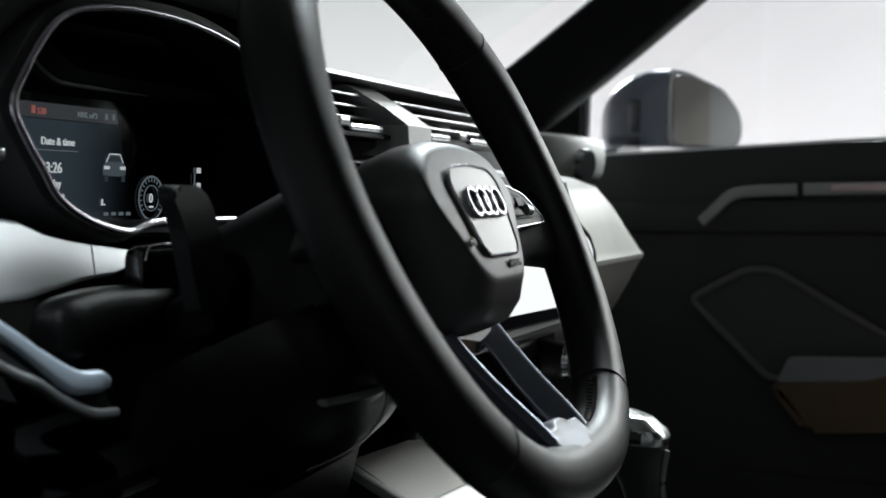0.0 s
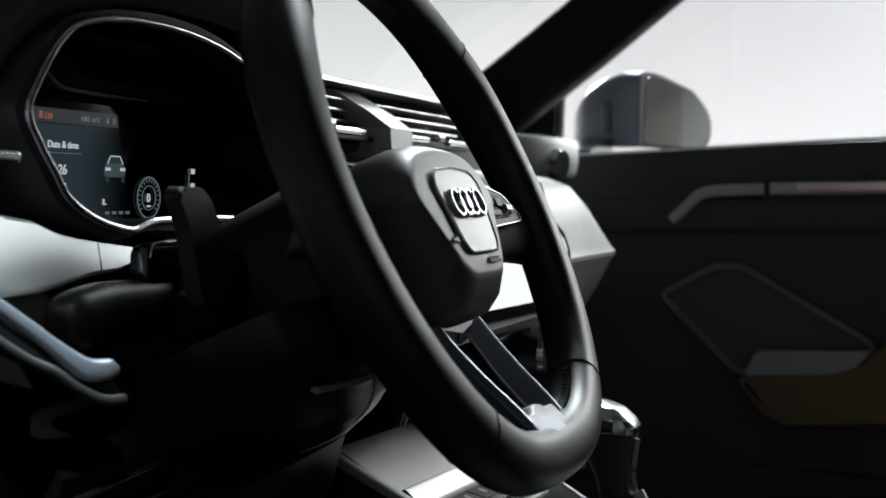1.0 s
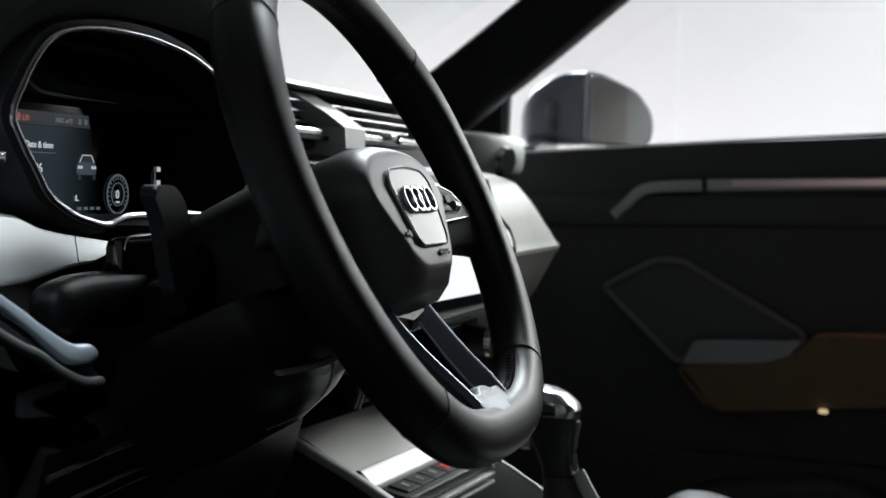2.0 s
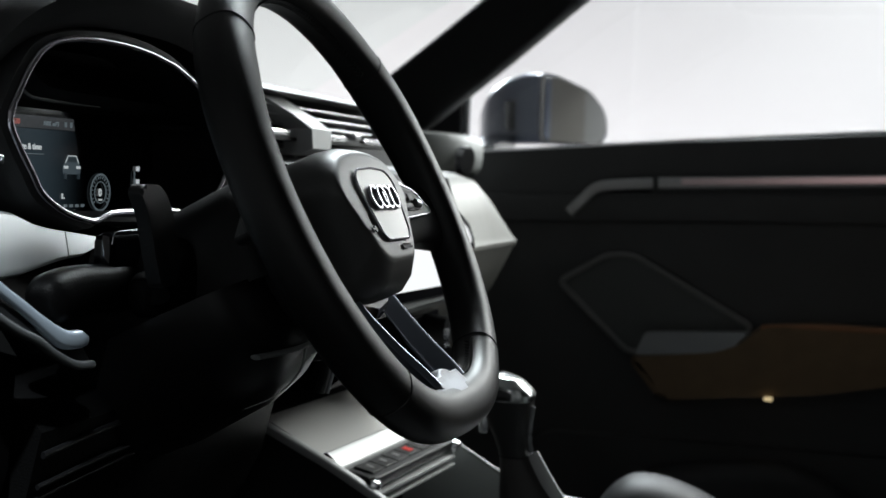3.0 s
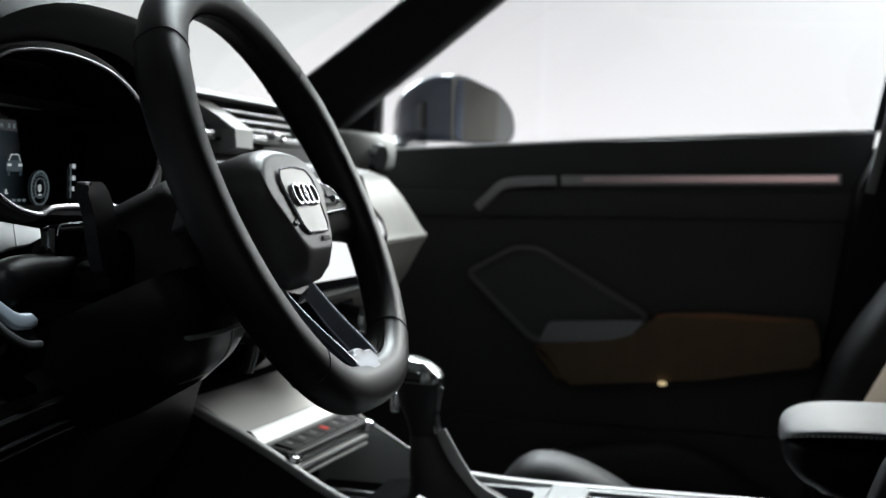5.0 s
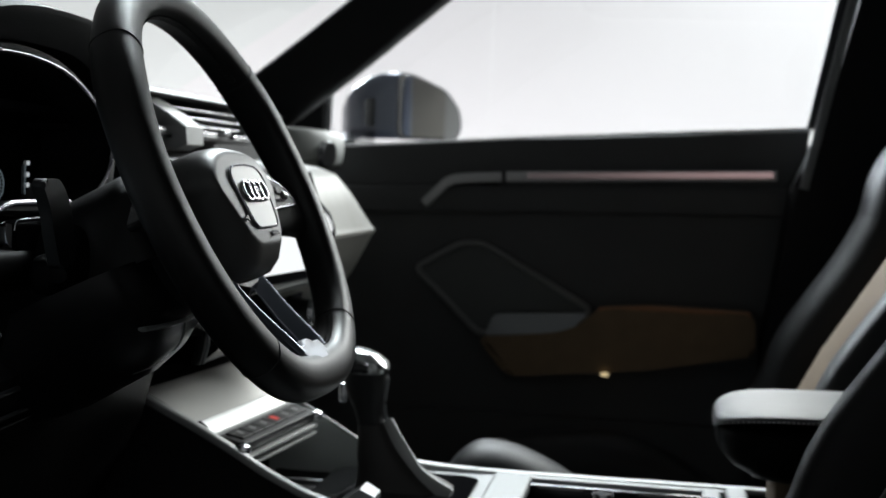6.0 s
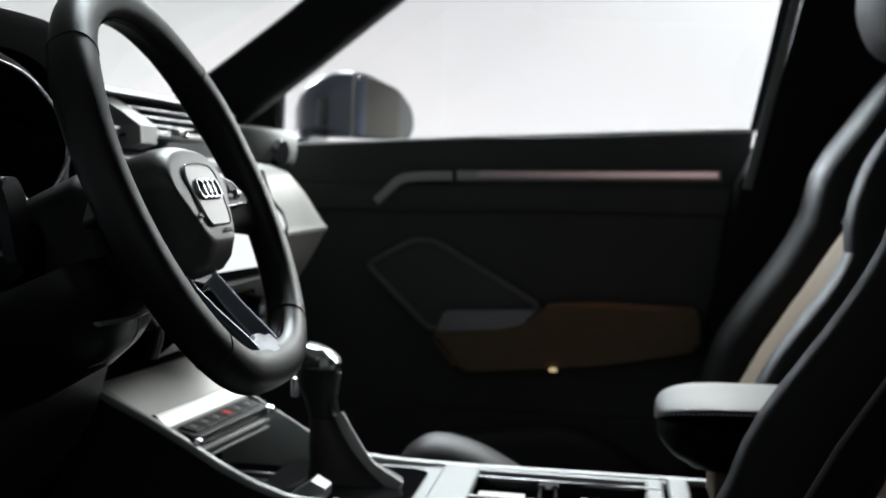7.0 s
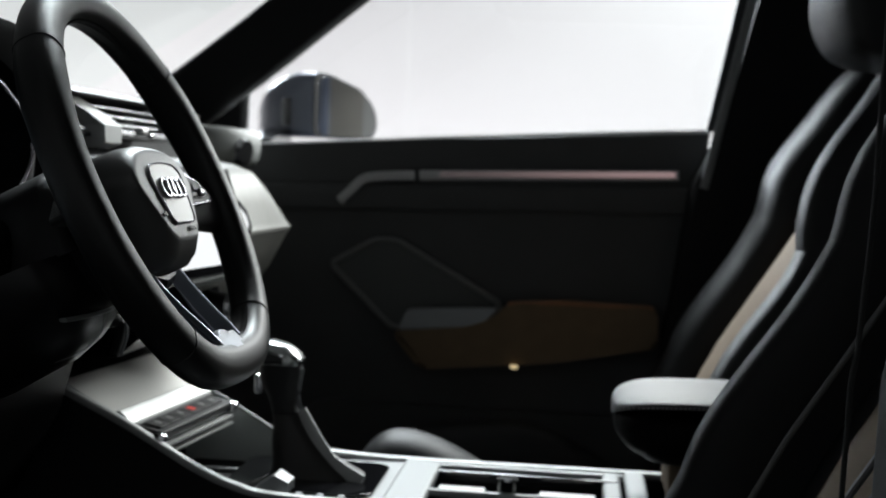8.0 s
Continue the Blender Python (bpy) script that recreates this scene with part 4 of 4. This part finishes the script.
    part("button_mark", rbox((0.009 if k == 3 else 0.007, 0.009 if k == 3 else 0.003, 0.0005), (-0.096, y, 0.7723), 0, m=TILTBAR), RED if k == 3 else THREAD, bar)
for y in (0.262, 0.460):
    part("bar_end", rbox((0.014, 0.016, 0.013), (-0.080, y, 0.764), 0.005, m=TILTBAR), CHROME, bar, "chrome end cap")
for z, w in ((0.752, 0.004), (0.744, 0.003)):
    part("shelf_edge", rbox((0.030, 0.18, w), (-0.090, 0.36, z), 0.0012, m=SHEAR), CONSOLE, console, "thin silver shelf edge")
socket = part("socket", rod((-0.205, 0.40, 0.826), (-0.196, 0.40, 0.838), 0.011, 18), DARK, console, "small round socket")
part("socket_ring", rod((-0.197, 0.402, 0.8365), (-0.1955, 0.402, 0.8385), 0.0095, 18, 0.008), CHROME, socket)
part("storage_floor", rbox((0.16, 0.22, 0.006), (-0.03, 0.37, 0.690), 0.001), DARK, console)
part("storage_strip", rbox((0.13, 0.008, 0.006), (-0.03, 0.40, 0.700), 0.002), STRIP, console)
part("storage_back", rbox((0.006, 0.22, 0.08), (-0.135, 0.37, 0.71), 0.001), DARK, console)
part("foot_piece", loft([[(0.012, 0.262, 0.712), (0.012, 0.30, 0.712), (0.016, 0.30, 0.716), (0.016, 0.262, 0.716)], [(0.036, 0.266, 0.712), (0.036, 0.30, 0.712), (0.036, 0.30, 0.730), (0.036, 0.268, 0.730)], [(0.050, 0.270, 0.712), (0.050, 0.30, 0.712), (0.050, 0.30, 0.722), (0.050, 0.272, 0.722)]]), STRIP, console, "small silver corner piece")
part("cheek_rail", sweep([(-0.120, 0.4800, 0.7850), (-0.083, 0.4800, 0.7690), (-0.046, 0.4800, 0.7490), (-0.015, 0.4800, 0.7310), (0.01, 0.4800, 0.7190)], oval(0.0028, 0.0016, 10, 3), (0, 1, 0)), CONSOLE, console, "pale rail along the inner cheek")
part("far_cheek", prism([(-0.12, 0.784), (-0.083, 0.768), (-0.046, 0.748), (-0.015, 0.730), (0.01, 0.718), (0.01, 0.68), (-0.12, 0.68)], 0.004, side_plane(0.482), 0), CHEEK, console, "grey inner cheek")
part("top_plate", loft([[(x, y, z) for y in (0.262, 0.37, 0.478)] for x, z in ((0.045, 0.704), (0.12, 0.704), (0.165, 0.706))], closed=False), RAILMETAL, console, "satin silver top plate")
part("gate", prism(rounded([(-0.03, 0.30), (0.13, 0.30), (0.13, 0.45), (-0.03, 0.45)], 0.02), 0.008, Matrix.Translation((0, 0, 0.700)), 0.002), GLOSS, console, "gloss black selector gate")
for k in range(4):
    part("gate_light", ball((0.035 + 0.022 * k, 0.292, 0.7075), (0.004, 0.0025, 0.0012)), GLOW, console)
# cup holder block behind the selector
part("holder_floor", rbox((0.24, 0.20, 0.01), (0.29, 0.37, 0.66), 0.001), DARK, console)
for y, w in ((0.268, 0.010), (0.352, 0.008), (0.474, 0.012)):
    part("holder_rail", rbox((0.235, w, 0.008), (0.275, y, 0.7035), 0.0025), RAILMETAL, console, "silver divider bar")
for x, w in ((0.163, 0.044), (0.378, 0.021), (0.404, 0.024)):
    part("holder_end", rbox((w, 0.222, 0.012), (x, 0.37, 0.7025 if x < 0.4 else 0.7050), 0.005, 3), RAILMETAL, console, "silver cross piece")
part("holder_slide", rod((0.182, 0.466, 0.6985), (0.360, 0.468, 0.6985), 0.0022, 10), STRIP, console, "thin grey slide rail")
part("holder_wall", rbox((0.20, 0.006, 0.05), (0.285, 0.43, 0.685), 0.002), GLOSS, console)
for x, w in ((0.176, 0.018), (0.216, 0.050), (0.330, 0.060)):
    part("chip_tray", rbox((w, 0.040, 0.004), (x, 0.372, 0.7005), 0.0012), GLOSS if w < 0.02 else PALE, console, "pale insert" if w > 0.02 else "")
rot = part("rotary_knob", rod((0.266, 0.362, 0.700), (0.266, 0.362, 0.7195), 0.010, 20), GLOSS, console, "small black rotary knob")
part("knob_cap", rod((0.266, 0.362, 0.7195), (0.266, 0.362, 0.7220), 0.0112, 20, 0.0102), CHROME, rot)
part("rear_box", rbox((0.28, 0.215, 0.30), (0.58, 0.37, 0.55), 0.01), DARK, console)

# ---- gear selector ----
lever = thing("gear_selector", (0.05, 0.385, 0.706), "black leather gear selector with chrome cap", "gear lever")
part("boot", loft([[(x + a, 0.385 + b, z) for a, b in oval(w, d, 20, 2.6)] for x, z, w, d in
                   profile(((0.060, 0.703, 0.056, 0.040), (0.056, 0.710, 0.050, 0.036), (0.044, 0.723, 0.036, 0.029), (0.033, 0.740, 0.0265, 0.024), (0.026, 0.757, 0.0195, 0.020), (0.0205, 0.773, 0.0150, 0.0172)), 4)]), BOOTLEATHER, lever, "black leather boot", 60)
part("boot_seam", sweep([(0.0205 + a, 0.385 + b, 0.7735) for a, b in oval(0.0152, 0.0177, 24, 2.6)], oval(0.0008, 0.0008, 6), (0, 0, 1), closed=True), DARK, lever)
part("neck", loft([[(x + a, 0.385 + b, z) for a, b in oval(w, d, 24, 2.8)] for x, z, w, d in
                   profile(((0.0205, 0.774, 0.0148, 0.0172), (0.0165, 0.790, 0.0165, 0.0175), (0.0135, 0.802, 0.0198, 0.019), (0.012, 0.815, 0.0228, 0.021), (0.012, 0.8265, 0.0235, 0.0215)), 3)]), LEATHER, lever, "leather-wrapped grip", 60)
cap = part("cap", loft([[(x + a, 0.385 + b, z + a * lean) for a, b in oval(w, d, 24, 3.2)] for x, z, w, d, lean in
                        ((0.012, 0.8262, 0.0238, 0.0220, 0.0), (0.0125, 0.833, 0.0242, 0.0225, -0.05), (0.0118, 0.840, 0.0222, 0.0212, -0.16), (0.0112, 0.8425, 0.0195, 0.0190, -0.18), (0.010, 0.8475, 0.0140, 0.0150, -0.2), (0.009, 0.8500, 0.007, 0.008, -0.2))]), CAPMETAL, lever, "satin chrome cap", 28)
part("cap_inlay", rbox((0.026, 0.003, 0.010), (0.006, 0.3632, 0.8325), 0.003), GLOSS, lever, "gloss black side inlay")
part("release_button", rbox((0.010, 0.016, 0.022), (-0.011, 0.385, 0.803), 0.003), CHROME, lever, "chrome release button")
part("accent", sweep(smooth_path([(0.0365, 0.380, 0.776), (0.0500, 0.376, 0.756), (0.0650, 0.372, 0.736), (0.0800, 0.366, 0.722), (0.1120, 0.352, 0.7085)], 5), oval(0.0030, 0.0075, 10, 3), (0.5, 0, 0.86)), CONSOLE, lever, "silver accent blade")
part("grip_edge", sweep(smooth_path([(0.0362, 0.380, 0.822), (0.0340, 0.380, 0.806), (0.0335, 0.380, 0.790), (0.0360, 0.380, 0.778)], 4), oval(0.0018, 0.003, 8)), STRIP, lever, "thin silver edge of the grip")

# ---- centre armrest ----
PADLINE = ((0.3715, 0.022, 0.799, 0.808), (0.3735, 0.043, 0.8025, 0.8145), (0.381, 0.063, 0.807, 0.8200), (0.398, 0.079, 0.8115, 0.8245), (0.43, 0.0865, 0.8145, 0.8275), (0.50, 0.088, 0.8165, 0.8295), (0.60, 0.088, 0.818, 0.8310), (0.72, 0.088, 0.8185, 0.8315))
rest = part("armrest", loft([[(x, 0.37 + a, (lo + hi) / 2 + b) for a, b in oval(w, (hi - lo) / 2, 40, 3.0)] for x, w, lo, hi in profile(PADLINE, 5)]), ARMLEATHER, console, "soft black leather armrest pad", 60)
low = []
for x, w, lo, hi in profile(((0.3745, 0.040, 0.786, 0.805), (0.382, 0.061, 0.776, 0.8095), (0.400, 0.078, 0.764, 0.8145), (0.45, 0.0865, 0.754, 0.8185), (0.72, 0.087, 0.748, 0.8215))):
    low.append([(x, 0.37 + a, (lo + hi) / 2 + b) for a, b in oval(w, (hi - lo) / 2, 24, 3.6)])
part("underside", loft(low), SHADEBLACK, rest, "armrest underside, its shade put into near-black")
bms = []
edge = profile(PADLINE, 12)
for k in range(74):
    x = 0.3775 + k * 0.0044
    w, hi = (float(np.interp(x, [r[0] for r in edge], [r[i] for r in edge])) for i in (1, 3))
    bms.append(rod((x, 0.37 - w * 0.998, hi - 0.0076), (x + 0.0027, 0.37 - w * 0.998, hi - 0.0075), 0.0009, 5))
part("stitching", join(bms), THREAD, rest, "pale stitching line")
part("hinge_trim", rbox((0.02, 0.10, 0.06), (0.44, 0.37, 0.745), 0.006), SUEDE, rest)
# ---- passenger door ----
door = thing("passenger_door", (0.1, 1.13, 0.40), "closed black passenger door with tan armrest and speaker", "car door")
part("panel", prism([(-0.72, 0.42), (0.487, 0.42), (0.487, 0.80), (0.522, 1.05), (0.531, 1.1265), (0.10, 1.0985), (-0.24, 1.0735), (-0.72, 1.03)], 0.05, side_plane(1.165), 0.012), DOORCARD, door, "soft black door lining")
win = [(-0.238, 1.078), (0.545, 1.130), (0.60, 1.44), (-0.02, 1.44), (-0.238, 1.25)]
pane = part("window", prism(win, 0.004, side_plane(1.165), 0), PANE, door, "raised clear side window")
pane.visible_shadow = False
part("sail_panel", prism([(-0.50, 1.045), (-0.245, 1.063), (-0.245, 1.16), (-0.29, 1.155)], 0.02, side_plane(1.155), 0.004), DARK, door, "black mirror corner trim")
part("window_post", sweep([(-0.241, 1.150, 1.07), (-0.239, 1.150, 1.17)], oval(0.005, 0.006, 8, 3), (0, -1, 0)), DECOR, door)
part("window_seal", loft([[(x, 1.120, z), (x, 1.123, z + 0.0045), (x, 1.160, z + 0.0062), (x, 1.164, z + 0.001), (x, 1.160, z - 0.008), (x, 1.122, z - 0.008)] for x, z in ((-0.238, 1.0725), (0.10, 1.0985), (0.30, 1.1120), (0.531, 1.1265))]),
     material("satin_window_seal", (0.62, 0.63, 0.63), 0.3, metal=0.3, blot=0.06), door, "satin grey seal along the window sill")
part("outer_skin", prism([(-0.72, 0.30), (0.56, 0.30), (0.56, 1.09), (-0.24, 1.045), (-0.72, 1.0)], 0.03, side_plane(1.205), 0.010), PAINT, door, "blue-grey painted outer skin")
part("upper_roll", sweep(smooth_path([(-0.45, 1.112, 0.985), (-0.10, 1.108, 0.995), (0.20, 1.106, 1.005), (0.50, 1.108, 1.012)], 4), oval(0.010, 0.022, 12, 3), (0, 0, 1)), DOORCARD, door)
handle = part("inner_handle", sweep(smooth_path([(-0.064, 1.098, 0.990), (-0.045, 1.092, 1.008), (-0.026, 1.090, 1.026), (0.0, 1.090, 1.032), (0.058, 1.094, 1.036)], 5), oval(0.0055, 0.0080, 12, 3), (0, 0, 1)), DOORSTRIP, door, "satin silver door pull")
part("handle_cup", prism(rounded([(-0.055, 0.995), (0.055, 0.998), (0.055, 1.028), (-0.03, 1.022)], 0.01), 0.003, side_plane(1.116), 0.001), DARK, handle)
part("trim_strip", sweep([(0.066, 1.096, 1.037), (0.482, 1.096, 1.054)], oval(0.004, 0.0084, 10, 3), (0, 0, 1)), DOORSTRIP, door, "satin silver trim strip")
part("light_strip", sweep([(0.100, 1.0915, 1.0395), (0.476, 1.0915, 1.0548)], oval(0.0012, 0.0044, 8, 3), (0, 0, 1)), AMBIENT, door, "thin line of faint pink light")
spk = rounded([(-0.076, 0.886), (-0.003, 0.929), (0.034, 0.930), (0.208, 0.834), (0.19, 0.800), (0.031, 0.786)], 0.012)
grille = part("speaker_grille", prism(spk, 0.006, side_plane(1.108), 0.002), material("speaker_mesh", (0.085, 0.09, 0.09), 0.55, grain=0.8, size=500, cells=True, blot=0.1), door, "dark perforated speaker grille")
part("speaker_frame", sweep([(x, 1.098, z) for x, z in spk], oval(0.005, 0.006, 8), (0, -1, 0), closed=True), material("dark_grey_trim", (0.20, 0.20, 0.20), 0.45, blot=0.1), grille, "dark grey raised frame")
part("blade", prism(rounded([(0.045, 0.787), (0.060, 0.822), (0.205, 0.831), (0.180, 0.800)], 0.005), 0.012, side_plane(1.068), 0.003), material("grey_blade", (0.27, 0.28, 0.29), 0.4, metal=0.5, blot=0.1), door, "grey metal blade under the speaker")
ins = rounded([(0.035, 0.783), (0.160, 0.799), (0.192, 0.811), (0.224, 0.838), (0.300, 0.845), (0.458, 0.843), (0.462, 0.780), (0.30, 0.748), (0.084, 0.725)], 0.012)
part("armrest_insert", prism(ins, 0.06, side_plane(1.115), 0.009, 3), ORANGE, door, "orange-tan suede armrest")
part("armrest_edge", sweep(smooth_path([(0.222, 1.062, 0.8365), (0.30, 1.060, 0.8425), (0.38, 1.060, 0.8425), (0.450, 1.062, 0.8405)], 4), oval(0.006, 0.005, 10)), LITORANGE, door, "lighter orange upper edge, light put into the colour")
part("lower_pocket", prism(rounded([(-0.20, 0.45), (0.45, 0.45), (0.45, 0.66), (-0.10, 0.66)], 0.03), 0.03, side_plane(1.12), 0.01), DOORCARD, door)
part("courtesy_lamp", rbox((0.013, 0.008, 0.006), (0.236, 1.050, 0.739), 0.003), COURTESY, door, "small warm courtesy lamp")

# ---- door mirror outside ----
mirror = thing("door_mirror", (-0.16, 1.36, 1.08), "dark grey exterior door mirror outside the passenger window", "door mirror")
# local x along the glass away from the car, local y up, local z towards the rear
GLASS = Matrix.Translation((-0.16, 1.30, 1.15)) @ Matrix.Rotation(radians(68), 4, "Z") @ Matrix.Rotation(radians(90), 4, "X")
shape = rounded([(0.0, -0.052), (0.19, -0.050), (0.218, -0.030), (0.212, 0.008), (0.16, 0.042), (0.05, 0.062), (0.0, 0.062)], 0.018)


def mirror_ring(n, shrink, lift=0.0):
    c = Vector((0.10, 0.0))
    return [(*(c + (Vector(p) - c) * shrink + Vector((0, lift))), n) for p in shape]


housing = loft([mirror_ring(0.004, 1.04), mirror_ring(-0.03, 1.05), mirror_ring(-0.065, 0.99, -0.003), mirror_ring(-0.10, 0.87, -0.009), mirror_ring(-0.13, 0.71, -0.017), mirror_ring(-0.152, 0.52, -0.026), mirror_ring(-0.166, 0.3, -0.033), mirror_ring(-0.170, 0.1, -0.036)])
housing.transform(GLASS)
part("housing", housing, PAINT, mirror, "glossy grey mirror housing", 60)
part("glass", prism([(x * 0.915 + 0.0125, y * 0.93) for x, y in shape], 0.003, GLASS @ Matrix.Translation((0, 0, 0.0045)), 0.0008), MIRROR, mirror, "mirror glass")
part("gasket", prism([(x * 1.0 - 0.002, y * 0.99) for x, y in shape], 0.0028, GLASS @ Matrix.Translation((0, 0, 0.0038)), 0.0005), DARK, mirror, "black gasket round the glass")
part("foot", loft([[(x, y, z + b) for x, b in ((-0.25 + d, -0.012), (-0.20, -0.012), (-0.20, 0.012), (-0.25 + d, 0.012))] for y, z, d in ((1.17, 1.075, 0), (1.32, 1.10, 0.01))]), GLOSS, mirror)
part("side_window", prism(rounded([(-0.052, -0.034), (-0.034, -0.034), (-0.034, 0.016), (-0.052, 0.016)], 0.004), 0.002, Matrix.Translation((-0.16, 1.287, 1.15)) @ Matrix.Rotation(radians(90), 4, "X"), 0.0005), GLOSS, mirror)

# ---- seats ----
def seat(name, label, y0, dx, sink=0.0, near=(0.0, 0.0), deep=0.0, far_soft=True):
    s = thing(name, (0.5 + dx, y0, 0.38), label, "car seat", "front seats")
    front = [(0.462, 0.76), (0.495, 0.825), (0.535, 0.89), (0.594, 0.985), (0.618, 1.05), (0.648, 1.115), (0.690, 1.20)]
    front = [(0.430, 0.70)] + front
    ridge = [(0.432, 0.70), (0.460, 0.756), (0.481, 0.811), (0.546, 0.909), (0.581, 0.975), (0.590, 1.005), (0.602, 1.054), (0.646, 1.121), (0.694, 1.203)]

    core = []
    for i, (x, z) in enumerate(front):
        w = 0.235 if i < 5 else (0.232, 0.225, 0.20)[i - 5]
        core.append([(x + dx + 0.10 + deep + b, y0 + a, z) for a, b in oval(w, 0.055, 24, 3.5)])
    back = part("backrest", loft(core), SEATLEATHER, s, "black leather backrest", 60)
    for side in (-1, 1):
        broad = side > 0 and far_soft
        wide, thick, back_by, out, square = (0.072, 0.052, 0.0, 0.182, 2.6) if broad else (0.027 if side > 0 else 0.038, 0.080, 0.028, 0.180 if side > 0 else 0.194, 3.6)
        low, high = near if side < 0 else (0.0, 0.0)
        pts = smooth_path([(x + dx + 0.050 + back_by * 0.86 + float(np.interp(z, (0.955, 1.0), (low, high))), y0 + side * (out if i < 7 else (out - 0.006, out - 0.022)[i - 7]), z - back_by * 0.5) for i, (x, z) in enumerate(ridge)], 4)
        n = len(pts)
        sc = [(1.0 if i < n * 0.86 else 1 - 0.45 * ((i / n - 0.86) / 0.14) ** 2, 1.0 if i < n * 0.84 else 1 - 0.5 * ((i / n - 0.84) / 0.16) ** 2) for i in range(n)]
        part("bolster", sweep(pts, oval(wide, thick, 36, square), (-0.85, 0, 0.5), scales=[(b, a) for a, b in sc]), SEATLEATHER, s, "black leather side bolster", 60)
    lowp = [[(x + dx + 0.052 + deep - 0.024 * math.cos(math.pi * k / 8 - math.pi / 2), y0 - 0.115 + 0.23 * k / 8, z) for k in range(9)] for x, z in front[:4] + [(0.596, 0.990)]]
    lowp = [[Vector(p) for p in r] for r in lowp]
    for side in (-1, 1):
        part("piping", sweep([(x + dx + 0.050, y0 + side * 0.116, z) for x, z in front[:4] + [(0.596, 0.990)]], oval(0.0028, 0.0028, 8), (-0.85, 0, 0.5)), PIPING, s, "thin grey piping")
    part("lower_insert", loft(lowp, closed=False), SUEDE, s, "tan suede lumbar panel", 60)
    upp = [[(x + dx + 0.036 + deep - 0.008 * math.cos(math.pi * k / 8 - math.pi / 2), y0 - w + 2 * w * k / 8, z) for k in range(9)] for (x, z), w in zip([(0.597, 0.993)] + front[5:], (0.11, 0.11, 0.10, 0.085))]
    part("upper_insert", loft(upp, closed=False), SEATLEATHER, s, "black leather shoulder panel", 60)
    head = []
    for z, w, d, c in profile(((1.203, 0.06, 0.022, 0.004), (1.209, 0.095, 0.046, -0.004), (1.228, 0.120, 0.066, -0.014), (1.28, 0.132, 0.078, -0.022), (1.35, 0.130, 0.076, -0.016), (1.395, 0.115, 0.060, -0.004), (1.412, 0.07, 0.03, 0.004)), 3):
        head.append([(0.722 + dx + c + b, y0 + a, z) for a, b in oval(w, d, 28, 2.5)])
    hr = part("headrest", loft(head), SEATLEATHER, s, "black leather headrest", 60)
    for side in (-1, 1):
        part("post", rod((0.745 + dx, y0 + side * 0.06, 1.12), (0.715 + dx, y0 + side * 0.06, 1.27), 0.006, 12), CHROME, hr, "steel headrest post")
    cush = []
    for x, z, w, h in profile(((0.03, 0.62, 0.18, 0.03), (0.036, 0.63, 0.22, 0.05), (0.06, 0.632, 0.24, 0.055), (0.12, 0.640, 0.245, 0.058), (0.25, 0.640, 0.245, 0.060), (0.40, 0.615, 0.24, 0.060), (0.56, 0.62, 0.23, 0.06)), 4):
        cush.append([(x + dx, y0 + a, z - sink + b) for a, b in oval(w, h, 28, 3.2)])
    part("cushion", loft(cush), SEATLEATHER, s, "black leather seat cushion", 60)
    inner = ((0.050, 0.715, 0.02, 0.03), (0.073, 0.733, 0.042, 0.048), (0.093, 0.745, 0.052, 0.056), (0.118, 0.751, 0.054, 0.058), (0.157, 0.746, 0.053, 0.058), (0.208, 0.727, 0.050, 0.056), (0.30, 0.680, 0.045, 0.050), (0.38, 0.650, 0.040, 0.045))
    outer = ((0.045, 0.645, 0.02, 0.03), (0.060, 0.668, 0.04, 0.048), (0.096, 0.682, 0.052, 0.058), (0.175, 0.692, 0.056, 0.060), (0.244, 0.700, 0.055, 0.060), (0.305, 0.690, 0.052, 0.058), (0.393, 0.650, 0.045, 0.052), (0.45, 0.62, 0.04, 0.05))
    for side, rows in ((-1, inner), (1, outer)):
        part("cushion_bolster", loft([[(x + dx, y0 + side * 0.19 + a, z - sink + b) for a, b in oval(w, h, 20, 2.3)] for x, z, h, w in profile(rows, 4)]), SEATLEATHER, s, "raised black leather cushion side", 60)
    part("seat_base", rbox((0.48, 0.40, 0.22), (0.31 + dx, y0, 0.49), 0.02), DARK, s)
    return s


seat("passenger_seat", "black leather passenger seat with tan suede insert", 0.78, 0.0, sink=0.085, near=(0.024, 0.002))
seat("driver_seat", "black leather driver's seat with tan suede insert", 0.02, -0.030, 0.06, near=(0.055, 0.055), deep=0.050, far_soft=False)


def seat_belt():
    belt = thing("seat_belt", (0.50, -0.30, 0.40), "black woven seat belt hanging beside the driver's seat", "seat belt")
    web = [(0.474, -0.28, 0.40), (0.475, -0.28, 0.88), (0.4785, -0.28, 0.953), (0.4825, -0.28, 1.03), (0.483, -0.28, 1.08), (0.484, -0.285, 1.20), (0.486, -0.30, 1.38)]
    strap = part("webbing", sweep([(x + 0.023, y, z) for x, y, z in smooth_path(web, 3)], oval(0.023, 0.0011, 16, 4), (1, 0, 0)), BELT, belt, "black woven webbing", 50)
    for d in (-0.0215, 0.0215):
        part("selvedge", sweep([(x + 0.023 + d, y, z) for x, y, z in smooth_path(web, 3)], oval(0.0014, 0.0016, 8), (1, 0, 0)), BELT, strap)
    part("belt_anchor", rbox((0.06, 0.02, 0.05), (0.500, -0.302, 1.395), 0.006), DARK, belt, "black belt guide")
    part("floor_anchor", rbox((0.06, 0.03, 0.05), (0.498, -0.285, 0.402), 0.006), DARK, belt, "black lower anchor")


seat_belt()
